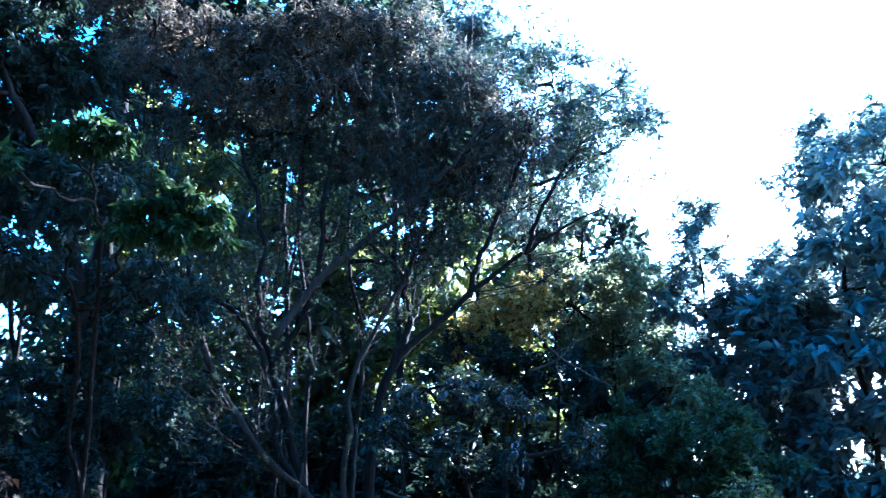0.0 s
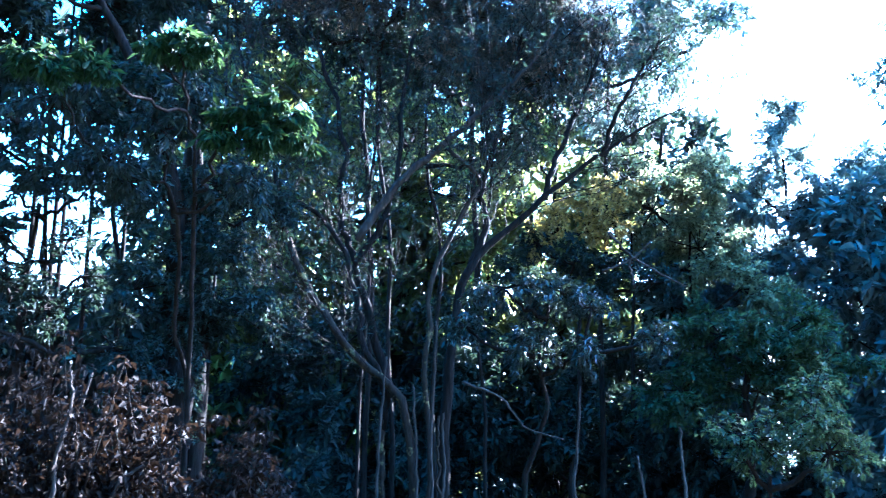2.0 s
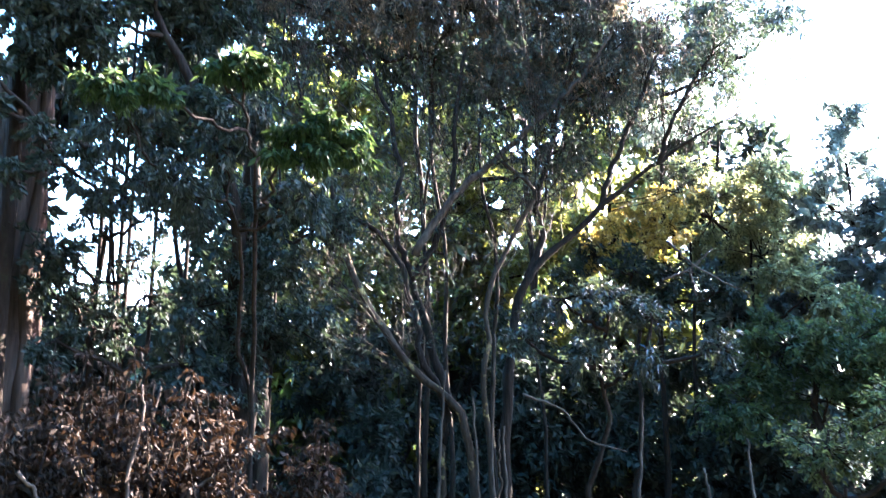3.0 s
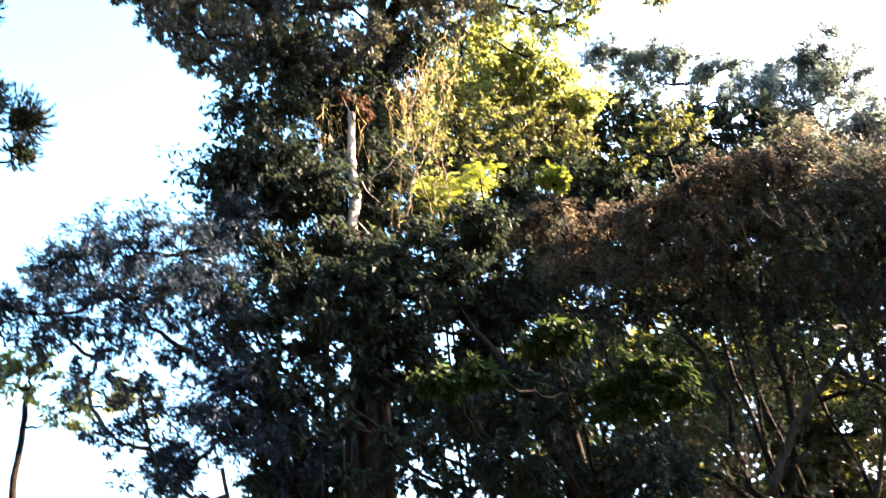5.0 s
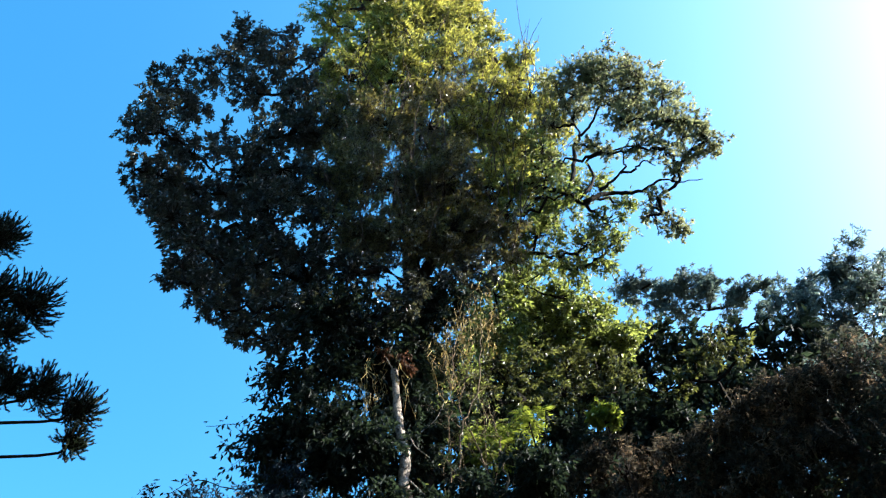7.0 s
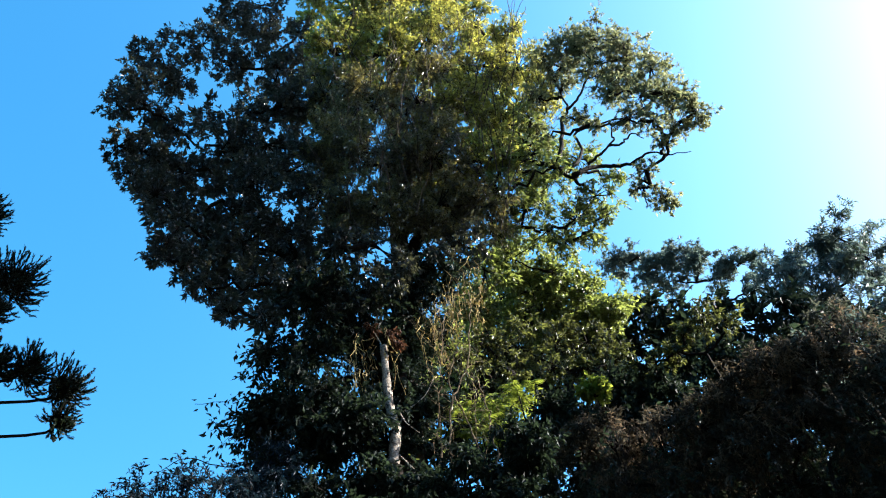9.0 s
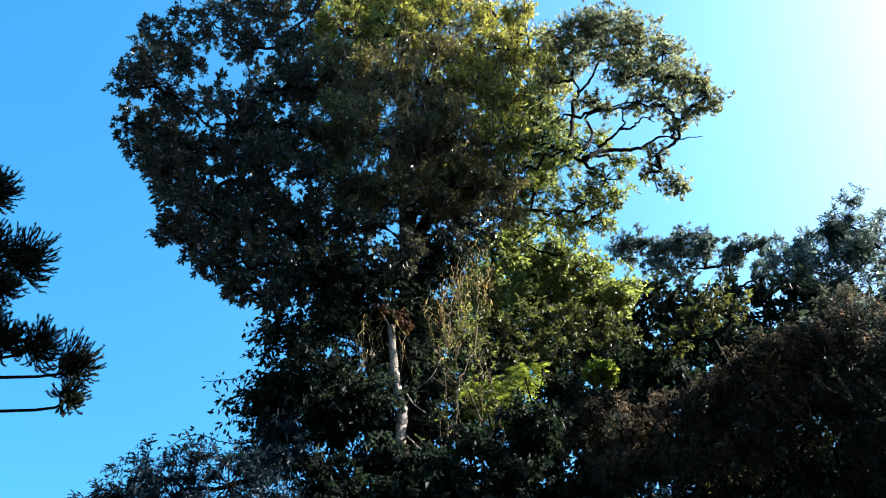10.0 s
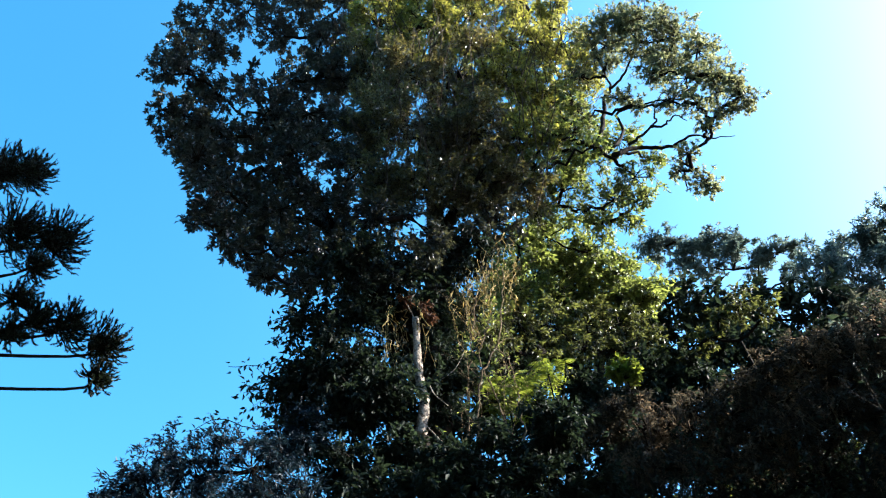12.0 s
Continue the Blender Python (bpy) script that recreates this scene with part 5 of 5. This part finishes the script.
# ---------------------------------------------------------------- hanging dry vines, fronds and the small far tree
def hanging(label, anchors, length, count, seed, material=STRAW, leafy=7):
    rng = np.random.default_rng(seed)
    ob = thing("hanging_vine", anchors[0], label, "vine")
    tops = curve(anchors, 30)
    tubes, lv = [], []
    for k in range(count):
        top = tops[rng.integers(len(tops))] + rng.standard_normal(3) * 0.18
        ln = length * rng.uniform(0.4, 1.2)
        s = np.linspace(0, 1, 8)[:, None]
        sway = rng.standard_normal(3) * np.array([0.1, 0.1, 0.05]) * ln
        p = top + np.array([0, 0, -1.0]) * ln * s + sway * np.sin(s * 2.2) + rng.standard_normal((8, 3)) * 0.035
        tubes.append(tube(p, np.linspace(0.006, 0.003, 8), 4))
        i = rng.integers(0, 8, leafy)
        b = p[i] + rng.standard_normal((leafy, 3)) * 0.03
        l = rng.uniform(0.05, 0.11, leafy)
        lv.append(leaf_blades(b, unit(ball(rng, leafy) * 0.6 + np.array([0, 0, -1.0])), ball(rng, leafy), l, l * 0.22))
    tagged(mesh_of("strandwork", *stack(tubes), material, ob), kind="stuff")
    tagged(mesh_of("dry_foliage", *stack(lv), material, ob), kind="stuff")


hanging("straw-coloured dry vines hanging below the crown", [(-4.7, 8.9, 11.8), (-5.0, 8.5, 11.2), (-5.4, 8.1, 10.6)], 0.9, 56, 81)
hanging("short straw-coloured dry vine on the dead trunk", [(-5.85, 7.3, 9.9), (-6.0, 7.2, 9.8)], 1.0, 16, 83)


def tan_climber():
    """Crooked bare twigs beside the dead trunk, with yellowing leaves."""
    rng = np.random.default_rng(86)
    ob = thing("climbing_vine", (-5.2, 8.2, 7.2), "tangle of bare tan twigs with yellowing leaves beside the dead trunk", "vine")
    twigs, fine = [], []
    for pts in ([(-5.5, 7.9, 7.2), (-5.4, 8.0, 8.3), (-5.25, 8.1, 9.4), (-5.1, 8.3, 10.6)], [(-5.1, 8.2, 7.2), (-5.0, 8.3, 8.2), (-5.2, 8.2, 9.2), (-5.0, 8.4, 10.0)],
                [(-5.3, 8.0, 7.2), (-5.2, 8.1, 8.6), (-4.9, 8.4, 9.6), (-4.8, 8.7, 11.2)], [(-4.8, 8.4, 7.4), (-4.8, 8.5, 8.4), (-4.9, 8.5, 9.3)]):
        p = curve(pts, 24)
        p[1:-1] += rng.standard_normal((len(p) - 2, 3)) * 0.02
        mesh_of("stem", *tube(p, np.linspace(0.016, 0.008, len(p)), 7, rng, 0.08), BARK_TAN, ob, smooth=True)
        first, second = ramify(p, 0.009, rng, (11, 7), 0.30, 1.0, -0.1, 0.0)
        twigs += first
        fine += second
    tagged(mesh_of("twigwork", *stack([twigs_of(twigs), twigs_of(fine)]), BARK_TAN, ob), kind="stuff")
    tagged(mesh_of("foliage", *leaves_on(fine, rng, 3, 0.07, 0.28, 0.5, 0.6), LEAF_YELLOW, ob), kind="stuff")


tan_climber()


def dead_clump():
    rng = np.random.default_rng(85)
    ob = thing("dead_fern", (-5.63, 7.50, 10.07), "red-brown clump of dead fern on the broken trunk", "fern")
    lv, tv = foliage([(-5.60, 7.46, 10.05, 0.13), (-5.55, 7.50, 9.81, 0.09), (-5.84, 7.33, 10.23, 0.08)], rng, 0.09, 0.3, 1.8, 8, 0.8)
    tagged(mesh_of("twigwork", *stack(tv), BARK_STEM, ob), kind="stuff")
    tagged(mesh_of("dry_foliage", *stack(lv), FERN_DEAD, ob), kind="stuff")


dead_clump()


def fronds(label, lobes, count, length, material, seed, name="fern_shrub", ground_at=None):
    """Arching feathered fronds, leaflets in pairs along each midrib."""
    rng = np.random.default_rng(seed)
    ob = thing(name, ground_at, label, "shrub")
    ribs, lv = [], []
    for x, y, z, r in lobes:
        stem = curve([(x, y + 0.2, -0.15), (x, y + 0.1, z * 0.5), (x, y, z - r * 0.3)], 12)
        mesh_of("stem", *tube(stem, np.linspace(0.035, 0.012, len(stem)), 6, rng, 0.05), BARK, ob, smooth=True)
        for k in range(count):
            d = unit(ball(rng, 1)[0] * np.array([1, 1, 0.5]) + np.array([0, 0, 0.35]))
            o = np.array([x, y, z]) + ball(rng, 1)[0] * r * 0.6
            s = np.linspace(0, 1, 9)[:, None]
            ln = length * rng.uniform(0.6, 1.2)
            p = o + d * ln * s + np.array([0, 0, -0.45 * ln]) * s ** 2
            ribs.append(tube(p, np.linspace(0.006, 0.003, 9), 3))
            t = unit(np.gradient(p, axis=0))
            side = unit(np.cross(t, np.array([0, 0, 1.0])))
            for sg in (-1, 1):
                w = unit(t * 0.5 + side * sg + np.array([0, 0, -0.15]))[2:]
                l = ln * 0.22 * np.sin(np.linspace(0.7, 2.7, 7)) + 0.03
                lv.append(leaf_blades(p[2:], w, unit(np.cross(w, t[2:]) * sg * 1.0), l, l * 0.32))
    tagged(mesh_of("frondwork", *stack(ribs), material, ob), kind="stuff")
    tagged(mesh_of("foliage", *stack(lv), material, ob), kind="stuff")


def tendrils(label, ways, seed):
    """Leafy shoots that reach out of the climber, one curved stem each with leaves along it."""
    rng = np.random.default_rng(seed)
    ob = thing("leafy_shoot", ways[0][0], label, "vine")
    lv = []
    for pts in ways:
        p = curve(pts, 16)
        p[1:-1] += rng.standard_normal((len(p) - 2, 3)) * 0.012
        mesh_of("stem", *tube(p, np.linspace(0.010, 0.004, len(p)), 5, rng, 0.05), BARK, ob, smooth=True)
        i = rng.integers(1, len(p), 46)
        b = p[i] + rng.standard_normal((46, 3)) * 0.05
        l = rng.uniform(0.07, 0.13, 46)
        lv.append(leaf_blades(b, unit(ball(rng, 46) + np.array([0, 0, -0.5])), ball(rng, 46), l, l * 0.45))
    tagged(mesh_of("foliage", *stack(lv), LEAF_DARK, ob), kind="stuff")


tendrils("dark leafy shoots reaching out of the climber", [
    [(-6.90, 6.66, 10.30), (-7.19, 6.35, 10.12), (-7.37, 6.00, 9.87)], [(-6.95, 6.61, 9.73), (-7.21, 6.33, 9.67), (-7.26, 6.12, 9.16)],
    [(-7.00, 6.55, 9.19), (-7.37, 6.14, 8.94), (-7.56, 5.76, 8.50)], [(-7.10, 6.46, 8.14), (-7.48, 6.01, 7.98), (-7.72, 5.54, 8.05), (-7.94, 5.22, 7.81)],
    [(-7.10, 6.45, 8.60), (-7.31, 6.22, 8.60), (-7.32, 6.06, 8.07)], [(-7.12, 6.43, 9.41), (-7.38, 6.14, 9.14), (-7.70, 5.56, 8.93)]], 84)
fronds("sunlit lime-green shrub with feathered leaves", [(-5.28, 8.80, 8.88, 0.35), (-4.95, 8.99, 9.00, 0.3), (-4.65, 9.25, 9.23, 0.2), (-5.43, 8.60, 8.71, 0.3), (-5.15, 8.76, 8.58, 0.3)], 24, 0.42, LEAF_LIME, 91, ground_at=(-5.1, 9.0, -0.1))
tree("bright lime-green sapling caught by the sun", [(-3.35, 9.1, -0.15), (-3.35, 9.05, 3), (-3.35, 9.0, 5), (-3.31, 8.85, 8.14)], (0.022, 0.010), [(-3.28, 8.87, 8.34, 0.17), (-3.25, 8.88, 8.17, 0.13), (-3.37, 8.83, 8.28, 0.10)],
     LEAF_LIME, BARK, 92, wobble=0.1, name="sapling", category="sapling", size=0.10, slim=0.5, cover=1.6)
tree("small thin tree with olive leaves in the open", [(-13.9, 8.2, -0.15), (-13.8, 8.1, 3), (-13.85, 8.05, 6), (-13.9, 8, 7.8)], (0.09, 0.05),
     [(-13.9, 8.0, 8.3, 0.6), (-13.3, 8.9, 8.0, 0.6), (-14.2, 7.4, 8.2, 0.6), (-13.0, 9.6, 7.8, 0.45), (-13.5, 8.5, 7.5, 0.4)], LEAF_OLIVE, BARK, 93, size=0.12, cover=1.1)


# ---------------------------------------------------------------- woods in the distance, and an unseen stand behind the camera
def woods_with_screen():
    rng = np.random.default_rng(99)
    lobes = []
    for k in range(110):
        ang = 2 * pi * rng.random()
        d = rng.uniform(45, 75)
        r = rng.uniform(1.3, 2.6)
        lobes.append((d * sin(ang), d * cos(ang), rng.uniform(0.3, 3.5), r))
    # Unseen trees added behind the camera to cut the skylight from there.
    for k in range(130):
        ang = rng.uniform(0.60 * pi, 1.46 * pi)
        d = rng.uniform(13, 18)
        lobes.append((d * sin(ang), d * cos(ang), rng.uniform(1, 18), rng.uniform(2.0, 3.0)))
    lv, tv = foliage(lobes, rng, 1.9, 0.6, 1.1, 8, 0.2)
    tagged(mesh_of("woods_with_screen", *stack(lv), LEAF_DARK), "woods in the distance, with an unseen stand behind the camera that blocks skylight", "woods", kind="stuff")


woods_with_screen()
